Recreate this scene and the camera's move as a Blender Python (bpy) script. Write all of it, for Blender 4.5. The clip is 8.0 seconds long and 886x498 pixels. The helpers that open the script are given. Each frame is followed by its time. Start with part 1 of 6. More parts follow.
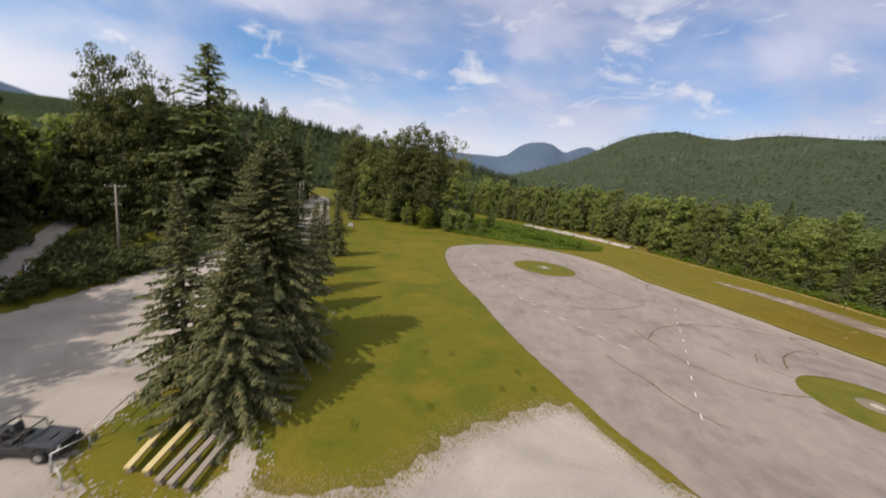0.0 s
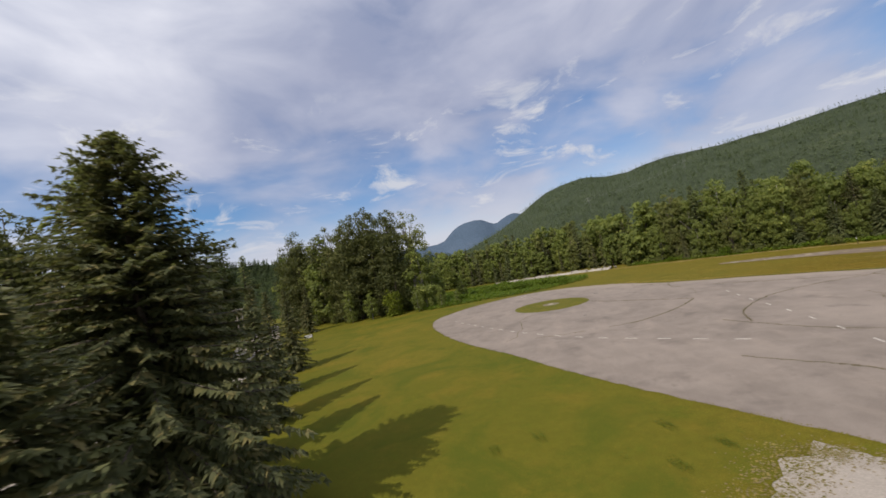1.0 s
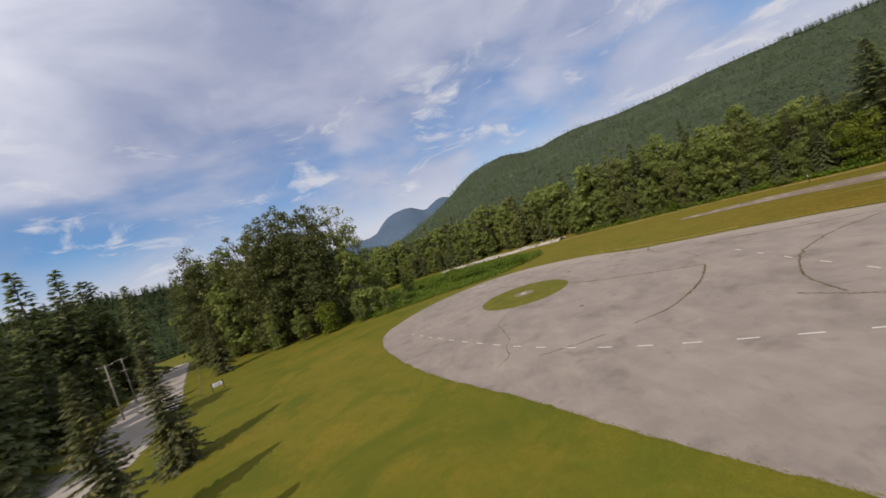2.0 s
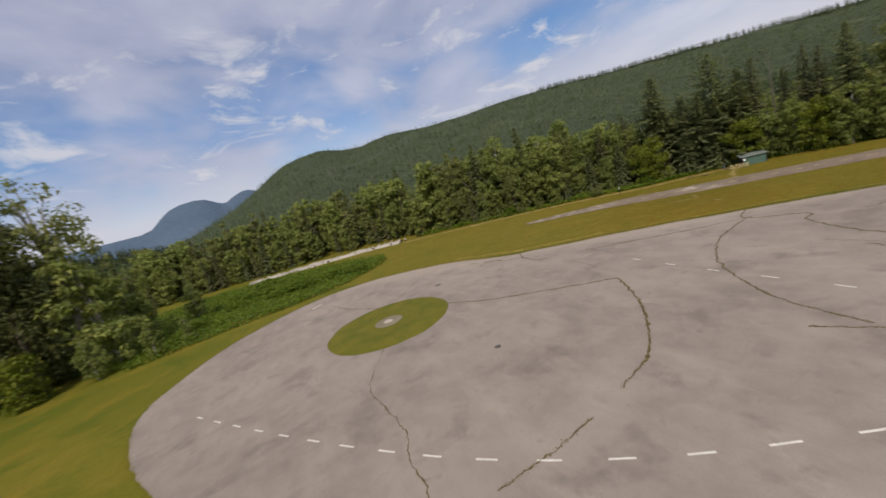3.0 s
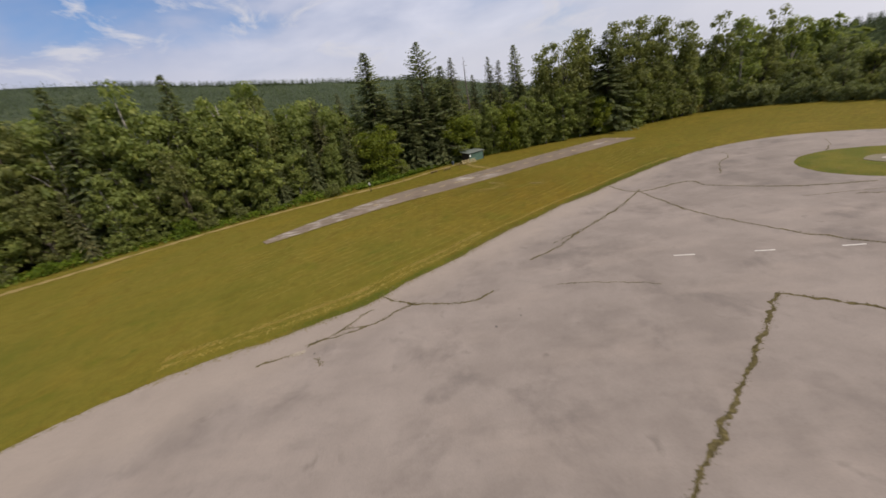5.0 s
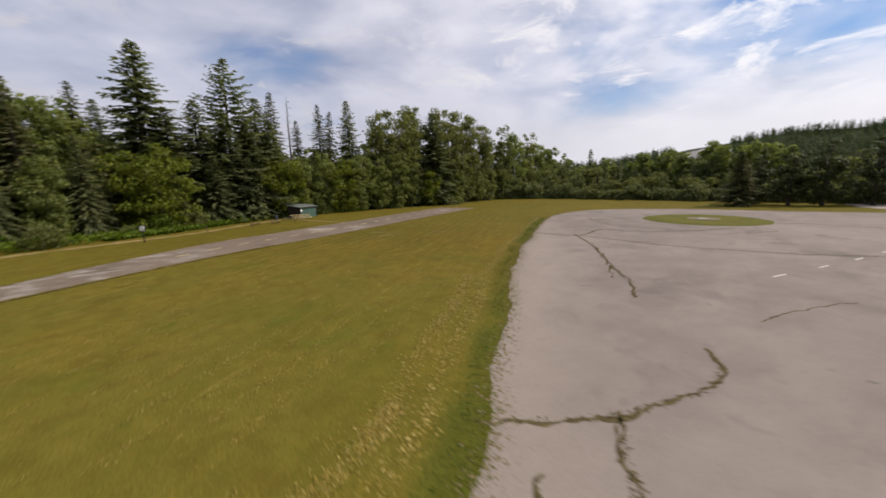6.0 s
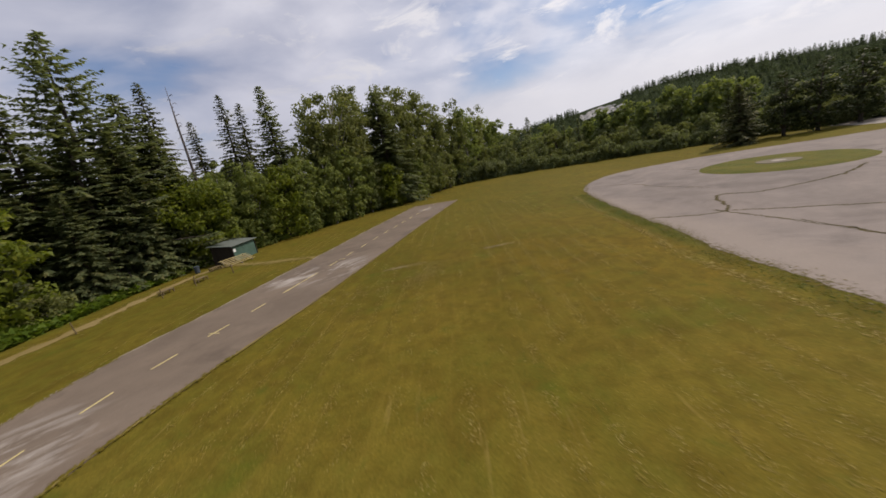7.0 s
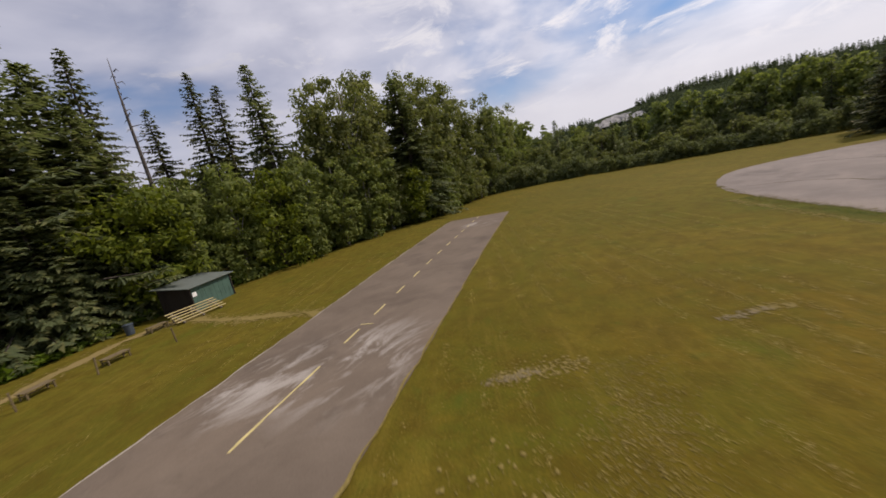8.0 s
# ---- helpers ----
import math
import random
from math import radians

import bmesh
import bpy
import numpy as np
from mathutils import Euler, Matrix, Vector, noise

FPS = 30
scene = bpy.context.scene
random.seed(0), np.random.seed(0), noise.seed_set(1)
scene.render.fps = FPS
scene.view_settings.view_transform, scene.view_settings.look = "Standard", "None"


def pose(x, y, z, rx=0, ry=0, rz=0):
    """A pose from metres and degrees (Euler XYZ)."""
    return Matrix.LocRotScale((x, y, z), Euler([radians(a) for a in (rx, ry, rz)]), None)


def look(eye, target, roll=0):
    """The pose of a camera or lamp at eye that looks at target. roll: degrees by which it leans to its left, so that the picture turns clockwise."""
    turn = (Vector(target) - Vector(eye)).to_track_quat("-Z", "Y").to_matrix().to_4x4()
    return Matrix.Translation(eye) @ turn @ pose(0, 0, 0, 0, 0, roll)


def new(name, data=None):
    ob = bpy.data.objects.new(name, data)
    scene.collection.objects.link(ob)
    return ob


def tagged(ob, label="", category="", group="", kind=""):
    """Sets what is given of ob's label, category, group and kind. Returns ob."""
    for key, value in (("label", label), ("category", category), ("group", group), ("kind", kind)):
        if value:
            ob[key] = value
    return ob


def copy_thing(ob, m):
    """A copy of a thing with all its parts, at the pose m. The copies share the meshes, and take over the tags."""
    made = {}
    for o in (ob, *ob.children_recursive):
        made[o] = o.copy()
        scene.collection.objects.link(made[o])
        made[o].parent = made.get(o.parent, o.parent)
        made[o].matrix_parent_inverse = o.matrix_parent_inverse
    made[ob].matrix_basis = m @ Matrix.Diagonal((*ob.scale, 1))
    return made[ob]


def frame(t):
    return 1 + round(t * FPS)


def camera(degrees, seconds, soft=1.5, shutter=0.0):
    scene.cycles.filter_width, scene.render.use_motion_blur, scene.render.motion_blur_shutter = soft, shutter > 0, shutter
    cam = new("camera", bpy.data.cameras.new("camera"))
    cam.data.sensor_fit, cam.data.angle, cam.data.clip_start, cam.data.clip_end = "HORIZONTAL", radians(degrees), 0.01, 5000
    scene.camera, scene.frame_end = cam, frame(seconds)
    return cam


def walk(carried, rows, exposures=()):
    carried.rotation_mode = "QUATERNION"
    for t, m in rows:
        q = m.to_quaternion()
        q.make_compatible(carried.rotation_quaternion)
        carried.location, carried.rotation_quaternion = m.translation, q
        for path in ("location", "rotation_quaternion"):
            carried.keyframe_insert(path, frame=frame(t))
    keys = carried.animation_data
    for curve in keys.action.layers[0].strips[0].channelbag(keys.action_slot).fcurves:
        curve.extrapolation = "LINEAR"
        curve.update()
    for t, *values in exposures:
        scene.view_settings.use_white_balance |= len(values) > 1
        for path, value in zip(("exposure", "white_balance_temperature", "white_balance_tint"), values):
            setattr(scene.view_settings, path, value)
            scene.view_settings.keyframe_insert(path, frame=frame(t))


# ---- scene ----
cam = camera(102.35, 8.0, soft=1.6, shutter=0.18)
PATH = [
    (0, (-1.90, -2.84, 17.43), (-4.85, 6.52, 15.50), 6.5),
    (0.5, (-5.38, 2.35, 12.08), (-7.71, 12.04, 12.85), -3.4),
    (1, (-9.75, 8.70, 10.35), (-11.45, 18.54, 10.96), -11.0),
    (1.2, (-9.81, 11.14, 9.52), (-11.34, 21.00, 10.16), -13.6),
    (2.3, (-13.81, 29.50, 12.59), (-12.82, 39.43, 12.02), -18.8),
    (2.5, (-13.74, 33.41, 12.36), (-11.84, 43.20, 11.58), -17.8),
    (3, (-13.76, 42.44, 13.01), (-9.25, 51.20, 11.28), -16.5),
    (3.5, (-12.37, 50.90, 13.83), (-5.53, 57.70, 11.16), -13.7),
    (4, (-10.47, 60.99, 14.45), (-2.01, 65.07, 11.04), -9.6),
    (4.2, (-8.87, 64.87, 14.41), (-0.22, 68.41, 10.87), -11.4),
    (5.3, (3.72, 80.83, 8.07), (13.07, 79.54, 4.76), -3.8),
    (5.5, (6.67, 82.88, 6.94), (15.80, 79.96, 4.09), 1.6),
    (5.8, (10.57, 85.39, 5.92), (19.28, 80.92, 3.92), 1.3),
    (6, (14.55, 87.69, 4.86), (22.66, 82.14, 3.01), -1.4),
    (6.5, (23.28, 88.21, 4.99), (30.35, 81.43, 2.92), -9.4),
    (7, (31.10, 86.15, 5.67), (37.86, 79.16, 3.35), -11.1),
    (7.5, (36.91, 83.50, 5.77), (43.55, 76.37, 3.50), -11.8),
    (8, (43.15, 79.41, 5.00), (50.06, 72.44, 3.10), -12.2),
]
EXPOSURE = [(0.0, 0.40, 6500, 13), (1.0, 0.16, 6500, 11), (2.5, 0.12, 6500, 12), (3.5, 0.06, 6500, 12), (5.5, 0.12, 6500, 14), (6.5, -0.12, 6500, 14), (8.0, -0.18, 6500, 17)]
walk(cam, [(t, look(eye, target, roll)) for t, eye, target, roll in PATH], EXPOSURE)

# ---- world, sun, exposure ----
SUN_AZ, SUN_EL = radians(209), radians(48)      # clockwise from +y, the sun's own bearing
sun_way = Vector((math.sin(SUN_AZ) * math.cos(SUN_EL), math.cos(SUN_AZ) * math.cos(SUN_EL), math.sin(SUN_EL)))
sun = new("sun", bpy.data.lights.new("sun", "SUN"))
sun.data.energy, sun.data.angle, sun.data.color = 3.6, radians(0.6), (1.0, 0.885, 0.76)
sun.matrix_world = look(sun_way * 200, (0, 0, 0))


class Nodes:
    """A node tree with short calls: n(kind, inputs..., attributes...) returns the node."""

    def __init__(self, tree):
        self.tree = tree
        tree.nodes.clear()

    def n(self, kind, ins=None, **attrs):
        node = self.tree.nodes.new("ShaderNode" + kind)
        for key, value in attrs.items():
            setattr(node, key, value)
        for key, value in (ins or {}).items():
            if isinstance(value, bpy.types.NodeSocket):
                self.tree.links.new(value, node.inputs[key])
            else:
                node.inputs[key].default_value = value
        return node

    def noise(self, vec, scale, detail=4.0, rough=0.55, dist=0.0):
        return self.n("TexNoise", {"Vector": vec, "Scale": scale, "Detail": detail, "Roughness": rough, "Distortion": dist}).outputs[0]

    def ramp(self, fac, *stops):
        node = self.n("ValToRGB", {"Fac": fac})
        ramp = node.color_ramp
        while len(ramp.elements) < len(stops):
            ramp.elements.new(0.5)
        for el, (pos, col) in zip(ramp.elements, stops):
            el.position = pos
            el.color = (*col, 1) if isinstance(col, tuple) else (col, col, col, 1)
        return node.outputs[0]

    def mix(self, fac, a, b, mode="MIX"):
        node = self.n("MixRGB", {"Fac": fac, "Color1": a if not isinstance(a, tuple) else (*a, 1), "Color2": b if not isinstance(b, tuple) else (*b, 1)}, blend_type=mode)
        return node.outputs[0]

    def math(self, op, a, b=0.0, c=0.0):
        node = self.n("Math", {0: a, 1: b, 2: c}, operation=op)
        return node.outputs[0]


def make_world():
    w = bpy.data.worlds.new("sky")
    scene.world = w
    w.use_nodes = True
    k = Nodes(w.node_tree)
    sky = k.n("TexSky", sky_type="NISHITA", sun_disc=False, sun_elevation=SUN_EL, sun_rotation=SUN_AZ, altitude=300.0, air_density=1.2, dust_density=0.8, ozone_density=2.0)
    co = k.n("TexCoord").outputs["Generated"]
    sep = k.n("SeparateXYZ", {0: co})
    z = sep.outputs[2]
    flat = k.n("Mapping", {"Vector": co, "Location": (0.3, 0.2, 0.0), "Rotation": (0, 0, radians(25)), "Scale": (1.0, 0.8, 2.1)}).outputs[0]
    big = k.noise(flat, 1.7, 4.0, 0.48, 0.3)
    fine = k.noise(flat, 4.0, 6.0, 0.50, 0.4)
    streak = k.n("Mapping", {"Vector": co, "Rotation": (0, radians(14), radians(-50)), "Scale": (0.9, 1.3, 2.6)}).outputs[0]
    wisp = k.noise(streak, 2.6, 5.0, 0.48, 0.5)
    cover = k.math("ADD", k.math("ADD", k.math("MULTIPLY", big, 0.48), k.math("MULTIPLY", fine, 0.27)), k.math("MULTIPLY", wisp, 0.25))
    layer = k.ramp(z, (0.0, 0.66), (0.08, 0.58), (0.16, 0.475), (0.30, 0.465), (0.44, 0.62), (1.0, 0.66))
    sunny = k.n("VectorMath", {0: co, 1: tuple(sun_way)}, operation="DOT_PRODUCT").outputs["Value"]
    lit = k.n("MapRange", {"Value": sunny, "From Min": 0.05, "From Max": 0.85, "To Min": 0.0, "To Max": 1.0}).outputs[0]
    cover = k.math("ADD", k.math("ADD", cover, k.math("SUBTRACT", layer, 0.5)), k.math("MULTIPLY", lit, 0.07))
    eastern = k.n("MapRange", {"Value": k.n("VectorMath", {0: co, 1: (0.88, 0.46, 0.1)}, operation="DOT_PRODUCT").outputs["Value"], "From Min": 0.72, "From Max": 0.97, "To Min": 0.0, "To Max": 0.10}).outputs[0]
    western = k.n("MapRange", {"Value": k.n("VectorMath", {0: co, 1: (-0.80, 0.58, 0.16)}, operation="DOT_PRODUCT").outputs["Value"], "From Min": 0.84, "From Max": 0.98, "To Min": 0.0, "To Max": 0.07}).outputs[0]
    east_high = k.n("MapRange", {"Value": k.n("VectorMath", {0: co, 1: (0.92, -0.02, 0.38)}, operation="DOT_PRODUCT").outputs["Value"], "From Min": 0.80, "From Max": 0.97, "To Min": 0.0, "To Max": 0.06}).outputs[0]
    cover = k.math("ADD", k.math("ADD", k.math("ADD", cover, eastern), western), east_high)
    south_east = k.n("MapRange", {"Value": k.n("VectorMath", {0: co, 1: (0.70, -0.66, 0.28)}, operation="DOT_PRODUCT").outputs["Value"], "From Min": 0.93, "From Max": 0.99, "To Min": 0.0, "To Max": 0.07}).outputs[0]
    cover = k.math("ADD", cover, south_east)
    cloud = k.ramp(cover, (0.42, 0.03), (0.50, 0.40), (0.57, 0.85), (0.66, 0.96))
    puff = k.ramp(k.math("ADD", k.math("MULTIPLY", fine, 0.6), k.math("MULTIPLY", wisp, 0.4)), (0.38, 0.0), (0.64, 1.0))
    shade = k.mix(puff, k.mix(lit, (3.0, 3.3, 4.5), (6.4, 6.7, 7.6)), k.mix(lit, (4.6, 4.8, 5.8), (12.4, 12.3, 12.2)))
    pale = k.n("MapRange", {"Value": k.n("VectorMath", {0: co, 1: (0.92, -0.02, 0.38)}, operation="DOT_PRODUCT").outputs["Value"], "From Min": 0.80, "From Max": 0.97, "To Min": 0.0, "To Max": 0.55}).outputs[0]
    shade = k.mix(pale, shade, k.mix(puff, (4.6, 4.9, 5.8), (8.2, 8.3, 8.8)))
    tuft = k.noise(k.n("Mapping", {"Vector": co, "Rotation": (0, radians(10), radians(-30)), "Scale": (1.0, 1.0, 2.6)}).outputs[0], 6.5, 9.0, 0.62, 0.6)
    small = k.math("MULTIPLY", k.ramp(tuft, (0.56, 0.0), (0.68, 0.85)), k.ramp(z, (0.08, 0.0), (0.14, 1.0), (0.36, 1.0), (0.5, 0.0)))
    haze = k.ramp(z, (0.0, 0.88), (0.10, 0.78), (0.16, 0.28), (0.22, 0.0))
    blue = k.mix(1.0, sky.outputs[0], (0.56, 0.80, 1.03), "MULTIPLY")
    col = k.mix(haze, k.mix(small, k.mix(cloud, blue, shade), k.mix(lit, (5.6, 5.7, 6.1), (11.0, 10.9, 10.8))), k.mix(lit, (5.7, 5.8, 6.3), (9.4, 9.3, 9.4)))
    bg = k.n("Background", {"Color": col, "Strength": 0.105})
    out = k.n("OutputWorld", {"Surface": bg.outputs[0]})
    return w


make_world()


# ---- materials ----
def material(name):
    m = bpy.data.materials.new(name)
    m.use_nodes = True
    return m, Nodes(m.node_tree)


def finish(m, k, color, rough=0.8, bump=None, strength=0.3, dist=0.05, metal=0.0, spec=0.4):
    ins = {"Base Color": color if isinstance(color, bpy.types.NodeSocket) else (*color, 1), "Roughness": rough, "Metallic": metal, "Specular IOR Level": spec}
    if bump is not None:
        ins["Normal"] = k.n("Bump", {"Height": bump, "Strength": strength, "Distance": dist}).outputs[0]
    b = k.n("BsdfPrincipled", ins)
    k.n("OutputMaterial", {"Surface": b.outputs[0]})
    return m


def place(k):
    return k.n("NewGeometry").outputs["Position"]


def along_edge(k, p):
    """How far a place lies beyond the pad's long eastern edge, in metres."""
    return k.math("SUBTRACT", k.n("VectorMath", {0: p, 1: (0.768, 0.640, 0.0)}, operation="DOT_PRODUCT").outputs["Value"], 68.7)


def m_grass():
    m, k = material("mown_grass")
    p = place(k)
    big = k.noise(p, 0.045, 4, 0.6)
    mid = k.noise(p, 0.35, 5, 0.6)
    fine = k.noise(p, 16.0, 4, 0.65)
    rows = k.n("Mapping", {"Vector": p, "Rotation": (0, 0, radians(40)), "Scale": (1.0, 16.0, 1.0)}, vector_type="TEXTURE").outputs[0]
    mown = k.noise(rows, 0.9, 3, 0.6)
    damp = k.ramp(big, (0.34, (0.090, 0.102, 0.010)), (0.50, (0.122, 0.118, 0.012)), (0.66, (0.165, 0.138, 0.018)))
    dry = k.ramp(big, (0.34, (0.112, 0.097, 0.009)), (0.50, (0.146, 0.117, 0.012)), (0.66, (0.188, 0.142, 0.018)))
    redder = k.ramp(big, (0.34, (0.108, 0.082, 0.006)), (0.50, (0.142, 0.092, 0.007)), (0.66, (0.186, 0.110, 0.009)))
    # redder around this spot, fading out with distance from it
    away = k.n("VectorMath", {0: p, 1: (41.0, 70.5, 0.0)}, operation="DISTANCE").outputs["Value"]
    dry = k.mix(k.n("MapRange", {"Value": k.math("ADD", away, k.math("MULTIPLY", mid, 8.0)), "From Min": 8.0, "From Max": 22.0, "To Min": 1.0, "To Max": 0.0}).outputs[0], dry, redder)
    east = k.math("ADD", k.n("SeparateXYZ", {0: p}).outputs[0], k.math("MULTIPLY", k.math("SUBTRACT", k.noise(p, 0.03, 3), 0.5), 60.0))
    dryness = k.n("MapRange", {"Value": east, "From Min": -12.0, "From Max": 34.0}).outputs[0]
    c = k.mix(dryness, damp, dry)
    sep = k.n("SeparateXYZ", {0: p})
    north = k.math("ADD", k.math("SUBTRACT", sep.outputs[1], sep.outputs[0]), k.math("MULTIPLY", k.math("SUBTRACT", k.noise(p, 0.05, 3), 0.5), 30.0))
    north_pale = k.math("MULTIPLY", dryness, k.n("MapRange", {"Value": north, "From Min": 35.0, "From Max": 66.0, "To Min": 0.0, "To Max": 0.8}).outputs[0])
    # paler and less saturated towards the north-west
    c = k.mix(north_pale, c, (0.168, 0.140, 0.026))
    c = k.mix(k.ramp(mid, (0.44, 0.0), (0.70, 0.55)), c, (0.090, 0.102, 0.009))
    c = k.mix(k.ramp(k.noise(p, 0.16, 4, 0.6), (0.52, 0.0), (0.66, 0.55)), c, (0.200, 0.140, 0.018))
    c = k.mix(k.ramp(k.noise(p, 0.22, 5, 0.6, 0.6), (0.58, 0.0), (0.70, 0.7)), c, (0.075, 0.105, 0.008))
    c = k.mix(k.math("MULTIPLY", dryness, k.ramp(mown, (0.45, 0.0), (0.7, 0.55))), c, (0.185, 0.138, 0.016))
    c = k.mix(k.ramp(k.noise(p, 1.7, 5, 0.65), (0.40, 0.35), (0.58, 0.0)), c, (0.085, 0.078, 0.008))
    c = k.mix(k.ramp(k.noise(p, 3.1, 5, 0.7), (0.56, 0.0), (0.72, 0.5)), c, (0.200, 0.136, 0.014))
    edge_ = along_edge(k, p)
    strip = k.math("MULTIPLY", k.ramp(k.n("MapRange", {"Value": k.math("ADD", edge_, k.math("MULTIPLY", k.math("SUBTRACT", mid, 0.3), 2.6)), "From Min": 0.0, "From Max": 4.0}).outputs[0], (0.0, 0.7), (0.16, 0.55), (0.28, 0.0)), k.n("MapRange", {"Value": edge_, "From Min": -4.0, "From Max": -1.0}).outputs[0])
    strip = k.math("MULTIPLY", strip, k.n("MapRange", {"Value": k.n("SeparateXYZ", {0: p}).outputs[1], "From Min": 48.0, "From Max": 56.0}).outputs[0])
    c = k.mix(strip, c, (0.050, 0.080, 0.008))
    c = k.mix(k.math("MULTIPLY", dryness, k.ramp(k.noise(p, 0.55, 6, 0.68, 0.5), (0.53, 0.0), (0.66, 0.6))), c, (0.098, 0.064, 0.008))
    c = k.mix(k.ramp(k.noise(p, 0.8, 5, 0.66, 0.8), (0.60, 0.0), (0.70, 0.55)), c, (0.062, 0.090, 0.009))
    lush = k.math("MULTIPLY", k.math("SUBTRACT", 1.0, dryness), k.ramp(k.noise(p, 0.13, 6, 0.64, 0.7), (0.50, 0.0), (0.62, 0.65)))
    c = k.mix(lush, c, (0.052, 0.082, 0.007))
    ruddy = k.math("MULTIPLY", k.math("SUBTRACT", dryness, k.math("MULTIPLY", north_pale, 0.8)), k.ramp(k.noise(p, 1.25, 9, 0.74, 0.4), (0.46, 0.0), (0.60, 0.62)))
    c = k.mix(ruddy, c, (0.082, 0.052, 0.005))
    tawny = k.math("MULTIPLY", dryness, k.ramp(k.noise(rows, 2.2, 9, 0.76, 0.3), (0.53, 0.0), (0.68, 0.4)))
    c = k.mix(tawny, c, (0.230, 0.168, 0.026))
    c = k.mix(k.ramp(fine, (0.36, 0.55), (0.60, 0.0)), c, (0.058, 0.052, 0.006))
    c = k.mix(k.ramp(k.noise(p, 21.0, 4, 0.7), (0.58, 0.0), (0.70, 0.5)), c, (0.235, 0.165, 0.020))
    c = k.mix(k.ramp(k.noise(p, 30.0, 3, 0.7), (0.40, 0.3), (0.62, 0.0)), c, (0.055, 0.052, 0.007))
    straw = k.math("MULTIPLY", k.math("MULTIPLY", dryness, k.ramp(k.noise(rows, 3.5, 6, 0.7), (0.60, 0.0), (0.70, 0.8))), k.ramp(k.noise(p, 0.09, 2), (0.46, 0.0), (0.58, 1.0)))
    c = k.mix(k.math("MULTIPLY", straw, 0.6), c, (0.27, 0.195, 0.055))
    return finish(m, k, c, 0.9, fine, 0.3, 0.03, spec=0.08)


def m_circle_grass():
    m, k = material("lush_grass")
    p = place(k)
    fine = k.noise(p, 7.0, 5, 0.7)
    mid = k.noise(p, 0.5, 4)
    c = k.ramp(mid, (0.35, (0.078, 0.086, 0.008)), (0.65, (0.122, 0.108, 0.012)))
    c = k.mix(k.ramp(k.noise(p, 0.9, 6, 0.7, 0.5), (0.50, 0.0), (0.66, 0.6)), c, (0.125, 0.095, 0.016))
    c = k.mix(k.ramp(fine, (0.35, 0.4), (0.6, 0.0)), c, (0.028, 0.042, 0.006))
    return finish(m, k, c, 0.9, fine, 0.6, 0.1, spec=0.15)


def m_asphalt(name, lo, hi, tone, speck=0.25, stains=(), worn_edge=False):
    m, k = material(name)
    p = place(k)
    big = k.noise(p, 0.07, 6, 0.6, 0.3)
    mid = k.noise(p, 0.45, 6, 0.65, 0.2)
    fine = k.noise(p, 26.0, 3, 0.7)
    c = k.ramp(big, (0.34, lo), (0.66, hi))
    c = k.mix(k.ramp(mid, (0.42, 0.0), (0.72, 0.5)), c, tone)
    streak = k.n("Mapping", {"Vector": p, "Rotation": (0, 0, radians(40)), "Scale": (1.0, 0.35, 1.0)}).outputs[0]
    c = k.mix(k.ramp(k.noise(streak, 0.5, 5, 0.6), (0.50, 0.0), (0.74, 0.45)), c, (hi[0] * 1.25, hi[1] * 1.23, hi[2] * 1.2))
    c = k.mix(k.ramp(k.noise(streak, 0.8, 5, 0.62), (0.56, 0.0), (0.74, 0.30)), c, (lo[0] * 0.78, lo[1] * 0.78, lo[2] * 0.79))
    c = k.mix(k.ramp(k.noise(p, 0.26, 5, 0.62, 0.3), (0.55, 0.0), (0.68, 0.55)), c, (lo[0] * 0.72, lo[1] * 0.72, lo[2] * 0.74))
    c = k.mix(k.ramp(k.noise(p, 0.9, 3, 0.5, 0.4), (0.66, 0.0), (0.76, 0.45)), c, (lo[0] * 0.7, lo[1] * 0.7, lo[2] * 0.7))
    if worn_edge:
        pale = k.ramp(k.n("MapRange", {"Value": k.math("ADD", along_edge(k, p), k.math("MULTIPLY", k.math("SUBTRACT", k.noise(p, 0.3, 5, 0.6), 0.5), 5.0)), "From Min": -5.0, "From Max": 0.0}).outputs[0], (0.25, 0.0), (0.75, 0.6))
        c = k.mix(pale, c, (hi[0] * 1.22, hi[1] * 1.2, hi[2] * 1.14))
    for (sx, sy, sr) in stains:
        away = k.n("VectorMath", {0: p, 1: (sx, sy, 0.045)}, operation="DISTANCE").outputs["Value"]
        near = k.n("MapRange", {"Value": away, "From Min": sr, "From Max": sr * 0.25, "To Min": 0.0, "To Max": 1.0}).outputs[0]
        dust = k.n("Mapping", {"Vector": p, "Rotation": (0, 0, radians(28)), "Scale": (1.5, 0.55, 1.0)}).outputs[0]
        spread = k.math("MULTIPLY", k.ramp(k.noise(dust, 0.8, 7, 0.66, 0.5), (0.49, 0.0), (0.62, 0.9)), near)
        c = k.mix(spread, c, (0.36, 0.33, 0.29))
    c = k.mix(k.ramp(fine, (0.3, speck), (0.55, 0.0)), c, (lo[0] * 0.5, lo[1] * 0.5, lo[2] * 0.5))
    return finish(m, k, c, 0.9, fine, 0.35, 0.01, spec=0.2)


